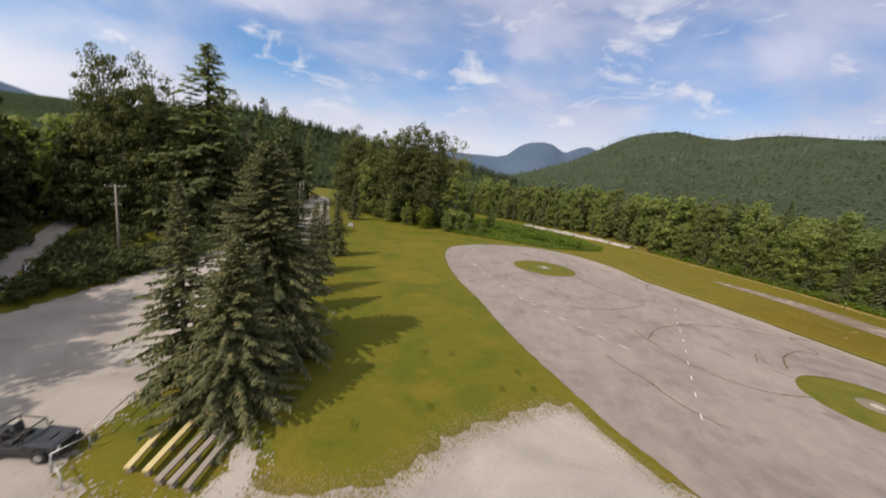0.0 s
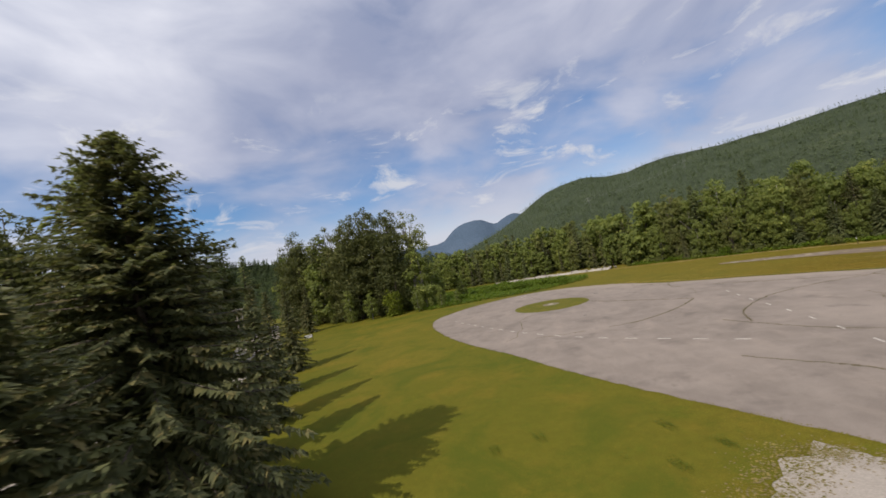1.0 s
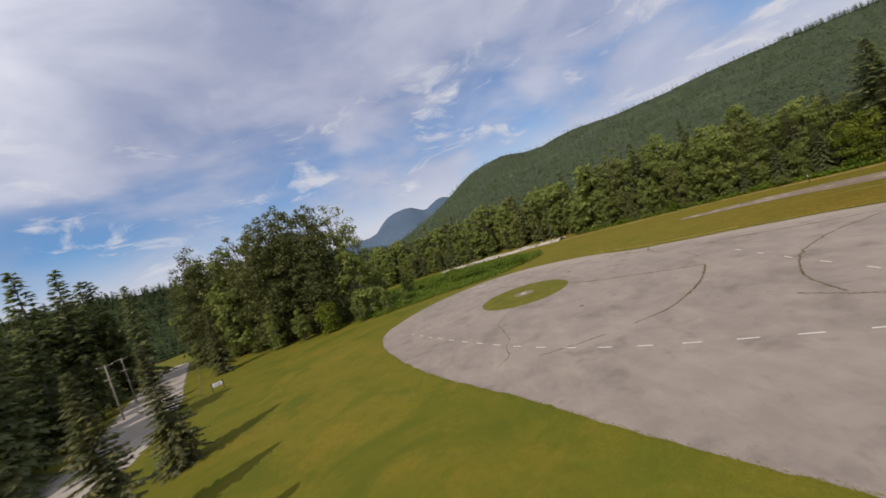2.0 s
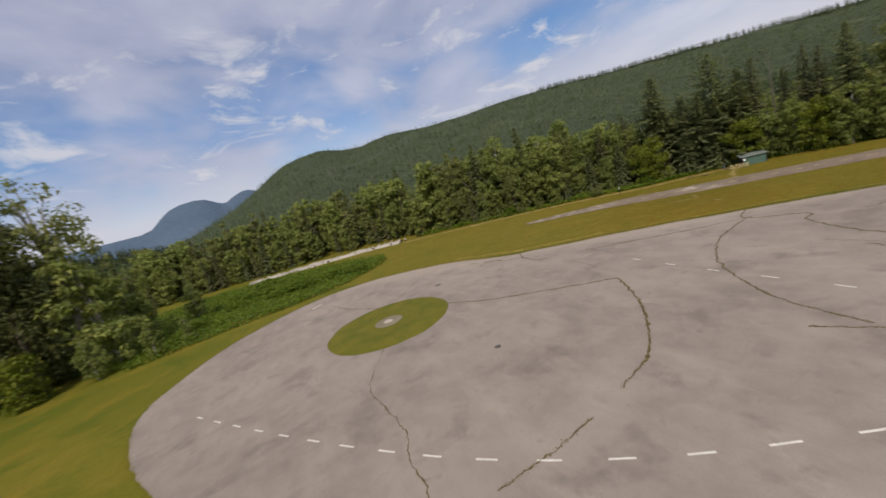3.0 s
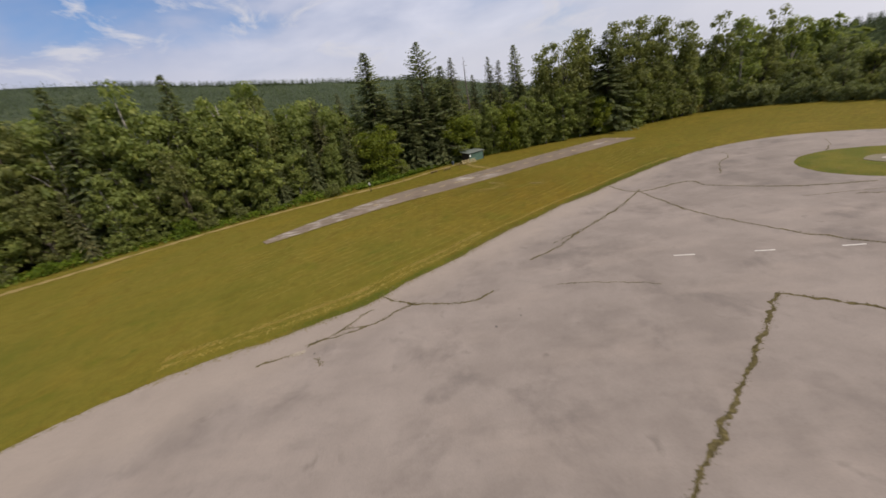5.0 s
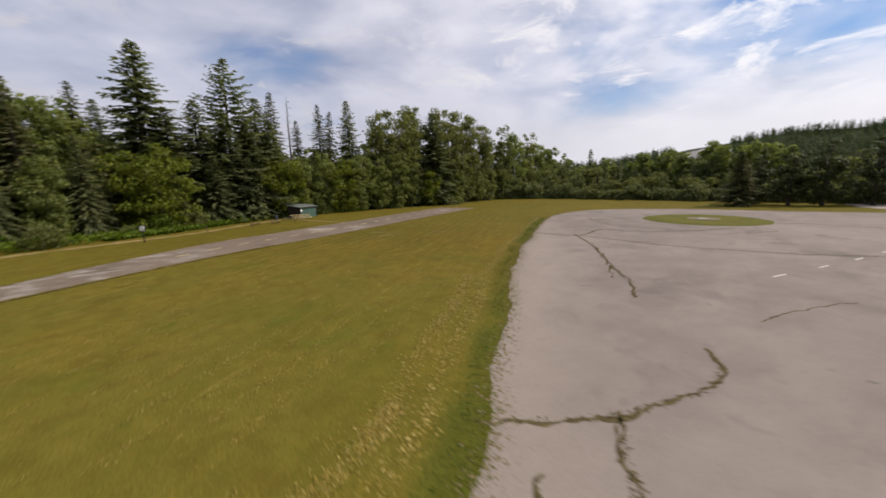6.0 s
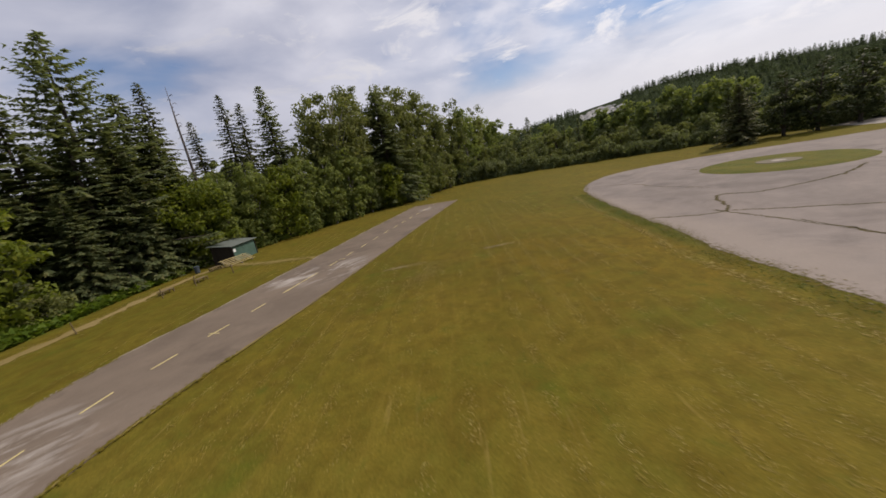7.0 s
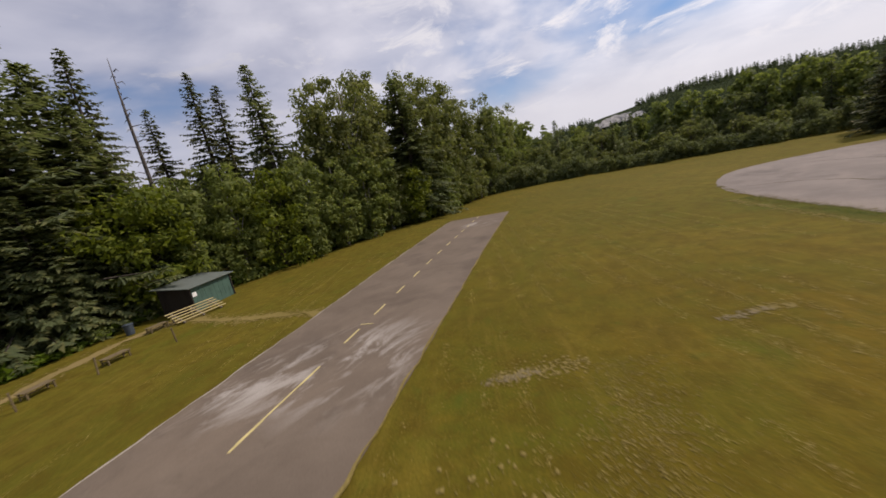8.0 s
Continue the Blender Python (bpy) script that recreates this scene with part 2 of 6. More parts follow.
def m_gravel(name, lo, hi):
    m, k = material(name)
    p = place(k)
    big = k.noise(p, 0.12, 5, 0.6, 0.5)
    fine = k.noise(p, 14.0, 4, 0.7)
    stone = k.n("TexVoronoi", {"Vector": p, "Scale": 16.0}).outputs[0]
    c = k.ramp(big, (0.35, lo), (0.65, hi))
    c = k.mix(k.ramp(fine, (0.35, 0.4), (0.65, 0.0)), c, (lo[0] * 0.55, lo[1] * 0.55, lo[2] * 0.55))
    return finish(m, k, c, 0.92, k.math("ADD", fine, stone), 0.5, 0.03, spec=0.2)


def m_leaf(name, dark, light, warm, through_it=0.42, spec=0.18):
    m, k = material(name)
    rnd = k.n("ObjectInfo").outputs["Random"]
    isl = k.n("NewGeometry").outputs["Random Per Island"]
    c = k.ramp(isl, (0.0, dark), (0.75, light), (1.0, warm))
    c = k.mix(k.ramp(rnd, (0.0, 0.0), (1.0, 0.45)), c, (dark[0] * 0.8, dark[1] * 0.85, dark[2] * 0.9))
    b = k.n("BsdfPrincipled", {"Base Color": c, "Roughness": 0.6, "Specular IOR Level": spec})
    t = k.n("BsdfTranslucent", {"Color": k.mix(0.5, c, (light[0] * 1.6, light[1] * 1.7, light[2] * 0.8))})
    s = k.n("MixShader", {0: through_it, 1: b.outputs[0], 2: t.outputs[0]})
    k.n("OutputMaterial", {"Surface": s.outputs[0]})
    return m


def m_bark(name, lo, hi):
    m, k = material(name)
    co = k.n("TexCoord").outputs["Object"]
    st = k.n("Mapping", {"Vector": co, "Scale": (6.0, 6.0, 0.9)}).outputs[0]
    t = k.noise(st, 1.5, 6, 0.7)
    return finish(m, k, k.ramp(t, (0.3, lo), (0.7, hi)), 0.9, t, 0.6, 0.05, spec=0.2)


def m_plain(name, color, rough=0.7, metal=0.0, grain=0.25, scale=8.0, spec=0.4):
    m, k = material(name)
    co = k.n("TexCoord").outputs["Object"]
    t = k.noise(co, scale, 5, 0.65)
    c = k.mix(k.ramp(t, (0.3, 0.0), (0.7, 1.0)), tuple(v * (1 - grain) for v in color), tuple(min(1.0, v * (1 + grain)) for v in color))
    return finish(m, k, c, rough, t, 0.15, 0.01, metal, spec)


def m_wood(name, lo, hi):
    m, k = material(name)
    co = k.n("TexCoord").outputs["Object"]
    st = k.n("Mapping", {"Vector": co, "Scale": (1.0, 14.0, 14.0)}).outputs[0]
    t = k.noise(st, 1.6, 6, 0.65)
    isl = k.n("ObjectInfo").outputs["Random"]
    c = k.mix(k.math("MULTIPLY", isl, 0.5), k.ramp(t, (0.3, lo), (0.7, hi)), lo)
    return finish(m, k, c, 0.8, t, 0.4, 0.01, spec=0.2)


def m_forest(name, a, b, c3, scale=0.05):
    m, k = material(name)
    p = place(k)
    big = k.noise(p, scale * 0.2, 5, 0.6)
    v = k.n("TexVoronoi", {"Vector": p, "Scale": scale * 3.2}).outputs[0]
    fine = k.noise(p, scale * 6, 4, 0.7)
    c = k.ramp(big, (0.35, a), (0.6, b), (0.75, c3))
    c = k.mix(k.ramp(fine, (0.35, 0.6), (0.65, 0.0)), c, tuple(x * 0.4 for x in a))
    return finish(m, k, c, 0.95, k.math("ADD", k.math("MULTIPLY", v, -1.0), fine), 1.0, 4.0, spec=0.05)


GRASS = m_grass()
LUSH = m_circle_grass()
MEADOW = m_leaf("meadow_leaf", (0.060, 0.100, 0.010), (0.125, 0.180, 0.018), (0.19, 0.21, 0.024))
PAVING = m_asphalt("old_paving", (0.154, 0.132, 0.114), (0.224, 0.192, 0.166), (0.271, 0.235, 0.204), worn_edge=True)
TARMAC = m_asphalt("runway_tarmac", (0.116, 0.091, 0.067), (0.162, 0.128, 0.096), (0.202, 0.162, 0.123), 0.25, ((53.0, 74.2, 3.6), (55.2, 76.8, 2.8), (64.5, 52.0, 2.5), (38.5, 99.0, 5.0), (43.0, 94.5, 4.5), (46.5, 89.5, 3.6)))
GRAVEL = m_gravel("pale_gravel", (0.24, 0.215, 0.185), (0.36, 0.325, 0.285))
TRACK = m_gravel("worn_earth", (0.20, 0.150, 0.050), (0.27, 0.205, 0.085))
WORN = m_gravel("worn_grass", (0.175, 0.135, 0.034), (0.24, 0.185, 0.060))
STRAWY = m_gravel("thin_brown_turf", (0.150, 0.118, 0.052), (0.215, 0.175, 0.095))
ROCK = m_gravel("river_rock", (0.24, 0.22, 0.19), (0.38, 0.35, 0.31))
CRACK = m_plain("weedy_crack", (0.080, 0.066, 0.030), 0.95, grain=0.6, scale=9.0, spec=0.05)
PAINT_W = m_plain("worn_white_paint", (0.45, 0.43, 0.39), 0.7, grain=0.2, scale=5.0)
PAINT_Y = m_plain("yellow_paint", (0.50, 0.42, 0.18), 0.7, grain=0.2, scale=5.0)
TAR = m_plain("tar_patch", (0.05, 0.048, 0.046), 0.8, grain=0.4)
CONCRETE = m_plain("concrete_pad", (0.30, 0.265, 0.22), 0.85, grain=0.25, scale=3.0)
NEEDLE = m_leaf("spruce_needles", (0.063, 0.073, 0.033), (0.134, 0.141, 0.060), (0.240, 0.198, 0.079), 0.3)
NEEDLE_B = m_leaf("fir_needles", (0.086, 0.110, 0.051), (0.164, 0.185, 0.078), (0.263, 0.246, 0.097), 0.42)
LEAF_A = m_leaf("alder_leaves", (0.114, 0.144, 0.043), (0.200, 0.233, 0.059), (0.297, 0.305, 0.075), 0.46)
LEAF_B = m_leaf("maple_leaves", (0.090, 0.118, 0.013), (0.173, 0.201, 0.020), (0.256, 0.260, 0.030))
# darker leaf copy: the wood's shade is put into the colour
LEAF_D = m_leaf("shade_painted_leaves", (0.029, 0.040, 0.011), (0.057, 0.069, 0.018), (0.094, 0.100, 0.026), 0.2)
LEAF_C = m_leaf("cottonwood_leaves", (0.101, 0.119, 0.040), (0.180, 0.194, 0.061), (0.270, 0.262, 0.084), 0.46)
FAR_LEAF = m_leaf("far_woods_leaf", (0.095, 0.118, 0.044), (0.138, 0.160, 0.055), (0.187, 0.201, 0.067), 0.38, 0.02)
# greyer, bluer green: haze over the hills is mixed into the leaf colour
HILL_LEAF = m_leaf("hazed_hill_leaf", (0.058, 0.078, 0.044), (0.076, 0.096, 0.054), (0.096, 0.112, 0.060), 0.35, 0.02)
LEAF_G = m_leaf("grove_leaves", (0.051, 0.062, 0.022), (0.111, 0.120, 0.039), (0.184, 0.178, 0.059), 0.36)
WILLOW = m_leaf("willow_leaves", (0.105, 0.125, 0.050), (0.175, 0.195, 0.080), (0.25, 0.26, 0.11), 0.42, 0.15)
# lightened green, with the ridge's haze painted in
MOUNTAIN_LEAF = m_leaf("hazed_mountain_leaf", (0.074, 0.095, 0.055), (0.095, 0.120, 0.066), (0.120, 0.144, 0.074), 0.3, 0.02)
BARK = m_bark("grey_brown_bark", (0.045, 0.036, 0.028), (0.13, 0.11, 0.09))
BARK_PALE = m_bark("pale_bark", (0.14, 0.13, 0.11), (0.34, 0.32, 0.28))
SNAG = m_bark("dead_wood", (0.06, 0.052, 0.045), (0.14, 0.12, 0.105))
POLE_WOOD = m_bark("weathered_pole", (0.16, 0.14, 0.12), (0.30, 0.27, 0.23))
PLANK_NEW = m_wood("new_lumber", (0.36, 0.29, 0.13), (0.52, 0.44, 0.22))
PLANK_OLD = m_wood("weathered_lumber", (0.17, 0.145, 0.115), (0.30, 0.265, 0.215))
STEEL = m_plain("galvanised_steel", (0.42, 0.42, 0.41), 0.45, 0.8, 0.15)
DARK_STEEL = m_plain("dark_steel", (0.05, 0.048, 0.045), 0.5, 0.6, 0.2)
# ridge ground, its colour lifted to carry distance haze
FOREST_FAR = m_forest("hazed_far_forest", (0.053, 0.071, 0.043), (0.071, 0.092, 0.052), (0.110, 0.127, 0.068), 0.06)
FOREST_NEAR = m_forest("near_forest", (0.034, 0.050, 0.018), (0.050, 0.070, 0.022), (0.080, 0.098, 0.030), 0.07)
# the air's blue haze is painted into this colour
PEAK_BLUE = m_forest("haze_painted_peak", (0.066, 0.100, 0.145), (0.078, 0.114, 0.165), (0.094, 0.128, 0.175), 0.01)


# ---- mesh helpers ----
def mesh(name, verts, faces, mat=None, smooth=False):
    me = bpy.data.meshes.new(name)
    me.from_pydata([tuple(map(float, v)) for v in verts], [], [tuple(map(int, q)) for q in faces])
    me.update()
    if mat:
        me.materials.append(mat)
    if smooth:
        me.polygons.foreach_set("use_smooth", [True] * len(me.polygons))
    return me


def part(name, me, parent, label="", at_pose=None):
    ob = new(name, me)
    ob.parent = parent
    if at_pose is not None:
        ob.matrix_local = at_pose
    if label:
        ob["label"] = label
    return ob


def thing(name, label, category, m=None, group="", kind=""):
    ob = new(name)
    ob.empty_display_size = 0.3
    if m is not None:
        ob.matrix_world = m
    return tagged(ob, label, category, group, kind)


def from_bm(name, bm, mat, smooth=False):
    me = bpy.data.meshes.new(name)
    bm.normal_update()
    bm.to_mesh(me)
    bm.free()
    me.materials.append(mat)
    if smooth:
        me.polygons.foreach_set("use_smooth", [True] * len(me.polygons))
    return me


def box(name, size, mat, at=(0, 0, 0), bevel=0.01, turn=(0, 0, 0)):
    bm = bmesh.new()
    bmesh.ops.create_cube(bm, size=1.0, matrix=pose(*at, *turn) @ Matrix.Diagonal((*size, 1)))
    if bevel:
        bmesh.ops.bevel(bm, geom=list(bm.edges), offset=min(bevel, 0.3 * min(size)), segments=2, affect="EDGES", profile=0.5)
    return from_bm(name, bm, mat)


def tube(points, radii, sides=7, verts=None, faces=None):
    """Adds a tapered tube along the points to the lists."""
    verts = [] if verts is None else verts
    faces = [] if faces is None else faces
    start = len(verts)
    pts = [Vector(p) for p in points]
    for i, p in enumerate(pts):
        way = (pts[min(i + 1, len(pts) - 1)] - pts[max(i - 1, 0)]).normalized()
        u = way.orthogonal().normalized()
        v = way.cross(u)
        for s in range(sides):
            a = 2 * math.pi * s / sides
            verts.append(p + (u * math.cos(a) + v * math.sin(a)) * radii[i])
    for i in range(len(pts) - 1):
        for s in range(sides):
            a, b = start + i * sides + s, start + i * sides + (s + 1) % sides
            faces.append((a, b, b + sides, a + sides))
    faces.append(tuple(range(start + sides - 1, start - 1, -1)))
    faces.append(tuple(range(start + (len(pts) - 1) * sides, start + len(pts) * sides)))
    return verts, faces


def smooth_line(points, step, closed=False):
    """Points along a Catmull-Rom line through the given ones, about a step apart."""
    p = [np.array(q, float) for q in points]
    out = []
    n = len(p)
    for i in range(n if closed else n - 1):
        g = lambda j: p[j % n] if closed else p[min(max(j, 0), n - 1)]
        a, b, c, d = g(i - 1), g(i), g(i + 1), g(i + 2)
        m = max(1, int(np.linalg.norm(c - b) / step))
        for s in range(m):
            t = s / m
            out.append(0.5 * (2 * b + (c - a) * t + (2 * a - 5 * b + 4 * c - d) * t * t + (3 * b - a - 3 * c + d) * t ** 3))
    if not closed:
        out.append(p[-1])
    return out


def slab(name, outline, mat, top, thick=0.12, ragged=0.0, seed=0):
    """A flat piece of ground with an outline, and a rim that reaches down."""
    bm = bmesh.new()
    ring = []
    for i, q in enumerate(outline):
        w = ragged * (noise.noise((q[0] * 0.9, q[1] * 0.9, seed)) + 0.6 * noise.noise((q[0] * 3.1, q[1] * 3.1, seed + 5)))
        w2 = ragged * (noise.noise((q[0] * 0.9, q[1] * 0.9, seed + 9)) + 0.6 * noise.noise((q[0] * 3.1, q[1] * 3.1, seed + 14)))
        ring.append(bm.verts.new((q[0] + w, q[1] + w2, top)))
    f = bm.faces.new(ring)
    if f.calc_area() and f.normal.z < 0:
        f.normal_flip()
    f.normal_update()
    if f.normal.z < 0:
        f.normal_flip()
    res = bmesh.ops.extrude_face_region(bm, geom=[f])
    vs = [g for g in res["geom"] if isinstance(g, bmesh.types.BMVert)]
    for v in ring:
        v.co.z = top - thick
    bmesh.ops.triangulate(bm, faces=[g for g in bm.faces if len(g.verts) > 4])
    bmesh.ops.recalc_face_normals(bm, faces=bm.faces)
    return from_bm(name, bm, mat)


def ribbon(name, points, width, mat, z, ragged=0.5, step=0.5, seed=0, wander=0.12, fray=0.0, deep=0.02):
    """A crack or a stripe: a flat band of uneven width along a line."""
    line = smooth_line(points, step)
    verts, faces = [], []
    for i, q in enumerate(line):
        d = np.array(line[min(i + 1, len(line) - 1)]) - np.array(line[max(i - 1, 0)])
        d = d / max(np.linalg.norm(d), 1e-6)
        nrm = np.array((-d[1], d[0]))
        w = width * 0.5 * (1 + ragged * 1.6 * noise.noise((q[0] * 0.8, q[1] * 0.8, seed + 0.3)))
        if fray:
            w *= max(0.25, 1 + 1.3 * noise.noise((q[0] * 6.0, q[1] * 6.0, seed + 2.2)))
            q = q + nrm * fray * noise.noise((q[0] * 4.5, q[1] * 4.5, seed + 3.7))
        q = q + nrm * wander * noise.noise((q[0] * 1.3, q[1] * 1.3, seed + 7.1))
        if ragged and i in (0, len(line) - 1):
            w *= 0.3
        for s in (1, -1):
            verts.append((*(q + nrm * s * max(w, 0.015)), z))
    for i in range(len(line) - 1):
        faces.append((2 * i, 2 * i + 1, 2 * i + 3, 2 * i + 2))
    n = len(verts)
    verts += [(x, y, zz - deep) for x, y, zz in verts]
    for i in range(len(line) - 1):
        faces.append((2 * i, 2 * i + 2, n + 2 * i + 2, n + 2 * i))
        faces.append((2 * i + 1, n + 2 * i + 1, n + 2 * i + 3, 2 * i + 3))
    return mesh(name, verts, faces, mat)


# ---- ground ----
FIELD = (15.0, 60.0)


def ground_height(x, y):
    """Level over the field, rolling a little far away."""
    d = math.hypot(x - FIELD[0], y - FIELD[1])
    s = min(1.0, max(0.0, (d - 130) / 200))
    return s * (2.0 * noise.noise((x * 0.006, y * 0.006, 3.3)))


def make_ground():
    steps = [-4500, -3000, -2000, -1300, -900, -600, -420, -300, -220, -170] + list(range(-140, 141, 20)) + [170, 220, 300, 420, 600, 900, 1300, 2000, 3000, 4500]
    n = len(steps)
    verts = [(FIELD[0] + a, FIELD[1] + b, ground_height(FIELD[0] + a, FIELD[1] + b)) for b in steps for a in steps]
    faces = [(j * n + i, j * n + i + 1, (j + 1) * n + i + 1, (j + 1) * n + i) for j in range(n - 1) for i in range(n - 1)]
    return tagged(new("ground", mesh("ground", verts, faces, GRASS, True)), "olive and straw coloured mown grass field", "grass", kind="structure")


make_ground()

PAVED = [(12, 17.5), (8.2, 21.6), (4.7, 25.1), (1.0, 29.9), (-2.6, 34.6), (-6.9, 40.9), (-11.3, 48.2), (-16.1, 55.2), (-20.0, 61.8), (-23.8, 69.9), (-26.6, 77.5), (-27.7, 85.5), (-25.6, 92.0), (-19.6, 100.4), (-8.5, 106.4), (1.0, 105.6),
         (8.0, 101.0), (13.7, 94.4), (16.2, 89.0), (17.9, 85.6), (19.1, 83.6), (20.95, 81.85), (24.3, 77.8), (27.4, 74.7), (30.5, 70.8), (32.9, 68.0), (34.9, 64.7), (37.3, 61.6), (41.0, 56.2), (44.4, 50.8), (46.7, 45), (46.6, 37), (42.2, 31.2), (36, 27.4), (26, 24.3), (18.5, 20.5)]
EAST_RIM, WEST_RIM = PAVED[16:31], PAVED[1:17]
pavement = tagged(new("pavement", slab("pavement", smooth_line(PAVED, 0.6, True), PAVING, 0.05, 0.2, 0.22, 3)), "large worn grey asphalt pad with weedy cracks", "pavement", kind="structure")

CIRCLES = [((-3.5, 80.2), 6.9), ((30.7, 41.5), 5.9)]
for (cx, cy), r in CIRCLES:
    bm = bmesh.new()
    rings, sides = 9, 72
    rows = []
    for i in range(rings + 1):
        row = []
        for s in range(sides):
            a = 2 * math.pi * s / sides
            rr = r * i / rings * (1 + (0.018 * noise.noise((math.cos(a) * 4, math.sin(a) * 4, cx)) if i == rings else 0))
            z = 0.052 + 0.10 * min(1, (rings - i) * 1.4) + 0.02 * noise.noise((rr * math.cos(a), rr * math.sin(a), 1.0))
            row.append(bm.verts.new((rr * math.cos(a), rr * math.sin(a), z if i else 0.16)))
            if i == 0:
                row = row * sides
                break
        rows.append(row)
    for i in range(rings):
        for s in range(sides):
            q = [rows[i][s], rows[i + 1][s], rows[i + 1][(s + 1) % sides], rows[i][(s + 1) % sides]]
            bm.faces.new(list(dict.fromkeys(q)))
    disc = thing("grass_island", "round lush green turf island in the asphalt pad", "lawn", pose(cx, cy, 0), "turf islands on the pad", "structure")
    part("turf", from_bm("turf", bm, LUSH, True), disc)
    ringed = smooth_line([(1.55 * math.cos(a), 1.55 * math.sin(a)) for a in np.linspace(0, 2 * math.pi, 13)[:-1]], 0.25, True)
    part("gravel_patch", slab("gravel_patch", ringed, m_gravel("island_gravel", (0.135, 0.118, 0.075), (0.20, 0.175, 0.125)), 0.178, 0.05, 0.12, 4), disc, "round bare gravel patch")
    inner = smooth_line([(0.55 * math.cos(a), 0.55 * math.sin(a)) for a in np.linspace(0, 2 * math.pi, 9)[:-1]], 0.2, True)
    part("concrete_pad", slab("concrete_pad", inner, CONCRETE, 0.20, 0.05, 0.06, 8), disc, "pale round concrete pad")

# cracks across the pad
CRACKS = [
    (0.13, [(14.1, 63.8), (8.9, 69.3), (5.6, 73.0), (3.2, 77.0), (2.4, 78.3)]),
    (0.16, [(14.1, 63.8), (11.8, 61.0), (9.2, 58.5), (7.2, 57.0), (5.4, 55.8), (3.2, 54.8), (0.3, 54.4)]),
    (0.12, [(32.8, 60.9), (25.5, 60.3), (19.4, 57.8), (15.2, 54.2), (13.0, 51.3), (11.7, 47.7)]),
    (0.12, [(36.6, 62.2), (33.0, 60.9), (33.8, 56.2), (31.3, 55.4), (27.8, 51.4), (26.2, 47.2)]),
    (0.11, [(25.8, 44.8), (23.5, 46.4), (23.5, 48.2), (24.5, 50.4)]),
    (0.07, [(23.8, 71.4), (26.4, 67.6), (30.1, 63.4)]),
    (0.10, [(-6.2, 98.5), (-4.9, 92.6), (-3.6, 89.6), (-2.6, 87.6)]),
    (0.08, [(0.1, 86.6), (1.8, 88.2), (4.7, 91.2), (6.9, 92.7)]),
    (0.06, [(17.8, 72.8), (17.3, 70.5), (16.3, 67.8)]),
    (0.07, [(-6.4, 74.0), (-9.5, 68.9), (-9.8, 65.5), (-9.7, 61.7), (-10.5, 59.0), (-10.7, 56.7), (-12.2, 54.8)]),
    (0.09, [(-2.4, 54.2), (-4.8, 54.1), (-6.7, 54.2), (-8.4, 54.4)]),
    (0.11, [(19.6, 83.6), (18.6, 82.2), (18.0, 81.1), (17.6, 79.9), (17.3, 78.7), (17.4, 77.4), (18.1, 76.3)]),
    (0.08, [(18.0, 81.1), (16.6, 82.9), (16.1, 83.7), (15.8, 84.7), (15.1, 86.6)]),
    (0.07, [(18.1, 80.9), (17.8, 81.5), (17.2, 82.2)]),
    (0.11, [(33.6, 60.6), (29.6, 64.2), (25.6, 68.6), (23.6, 70.7), (22.7, 71.6), (21.6, 73.5)]),
    (0.10, [(10.2, 49.8), (12.3, 45.4), (14.4, 42.0), (17.4, 39.9), (19.9, 39.2), (21.9, 39.3), (24.9, 40.4)]),
    (0.11, [(5.5, 38.7), (7.4, 36.5), (8.9, 35.0), (10.8, 32.1), (12.8, 30.3), (14.2, 29.8)]),
    (0.09, [(41.5, 37.0), (39.2, 38.4), (36.8, 41.0)]),
    (0.10, [(15.1, 86.6), (15.5, 85.8), (16.2, 84.8), (16.2, 83.6)]),
    (0.09, [(13.9, 88.8), (14.2, 87.9), (14.4, 87.2), (14.4, 86.6)]),
    (0.08, [(13.9, 85.8), (13.6, 85.4), (13.2, 85.2)]),
    (0.08, [(16.0, 85.0), (17.0, 84.4), (17.6, 84.0), (17.9, 83.5)]),
    (0.05, [(25.4, 53.0), (25.0, 50.4), (24.5, 48.1)]),
    (0.08, [(45.0, 46.5), (41.5, 47.0), (38.5, 50.0), (34.6, 52.5)]),
]
for i, (w, line) in enumerate(CRACKS):
    part("crack", ribbon("crack", line, w * 0.8, CRACK, 0.0535, 0.8, 0.09, i, 0.2, 0.09, 0.006), pavement)


def dash(p, q, width, mat, z, parent, name="painted_dash"):
    p, q = np.array(p, float), np.array(q, float)
    d = (q - p) / np.linalg.norm(q - p)
    n = np.array((-d[1], d[0])) * width / 2
    ring = [p + n, p - n, q - n, q + n]
    verts = [(*v, z) for v in ring] + [(*v, z - 0.02) for v in ring]
    faces = [(0, 1, 2, 3), (0, 4, 5, 1), (1, 5, 6, 2), (2, 6, 7, 3), (3, 7, 4, 0)]
    part(name, mesh(name, verts, faces, mat), parent)


def dashes(line, every, long, width, mat, z, parent):
    """Painted dashes along a line."""
    pts = smooth_line(line, 0.1)
    gone, last = 0.0, pts[0]
    begin = None
    for q in pts[1:]:
        gone += float(np.linalg.norm(q - last))
        at_ = gone % every
        if at_ < long and begin is None:
            begin = q
        if at_ >= long and begin is not None:
            dash(begin, q, width, mat, z, parent)
            begin = None
        last = q


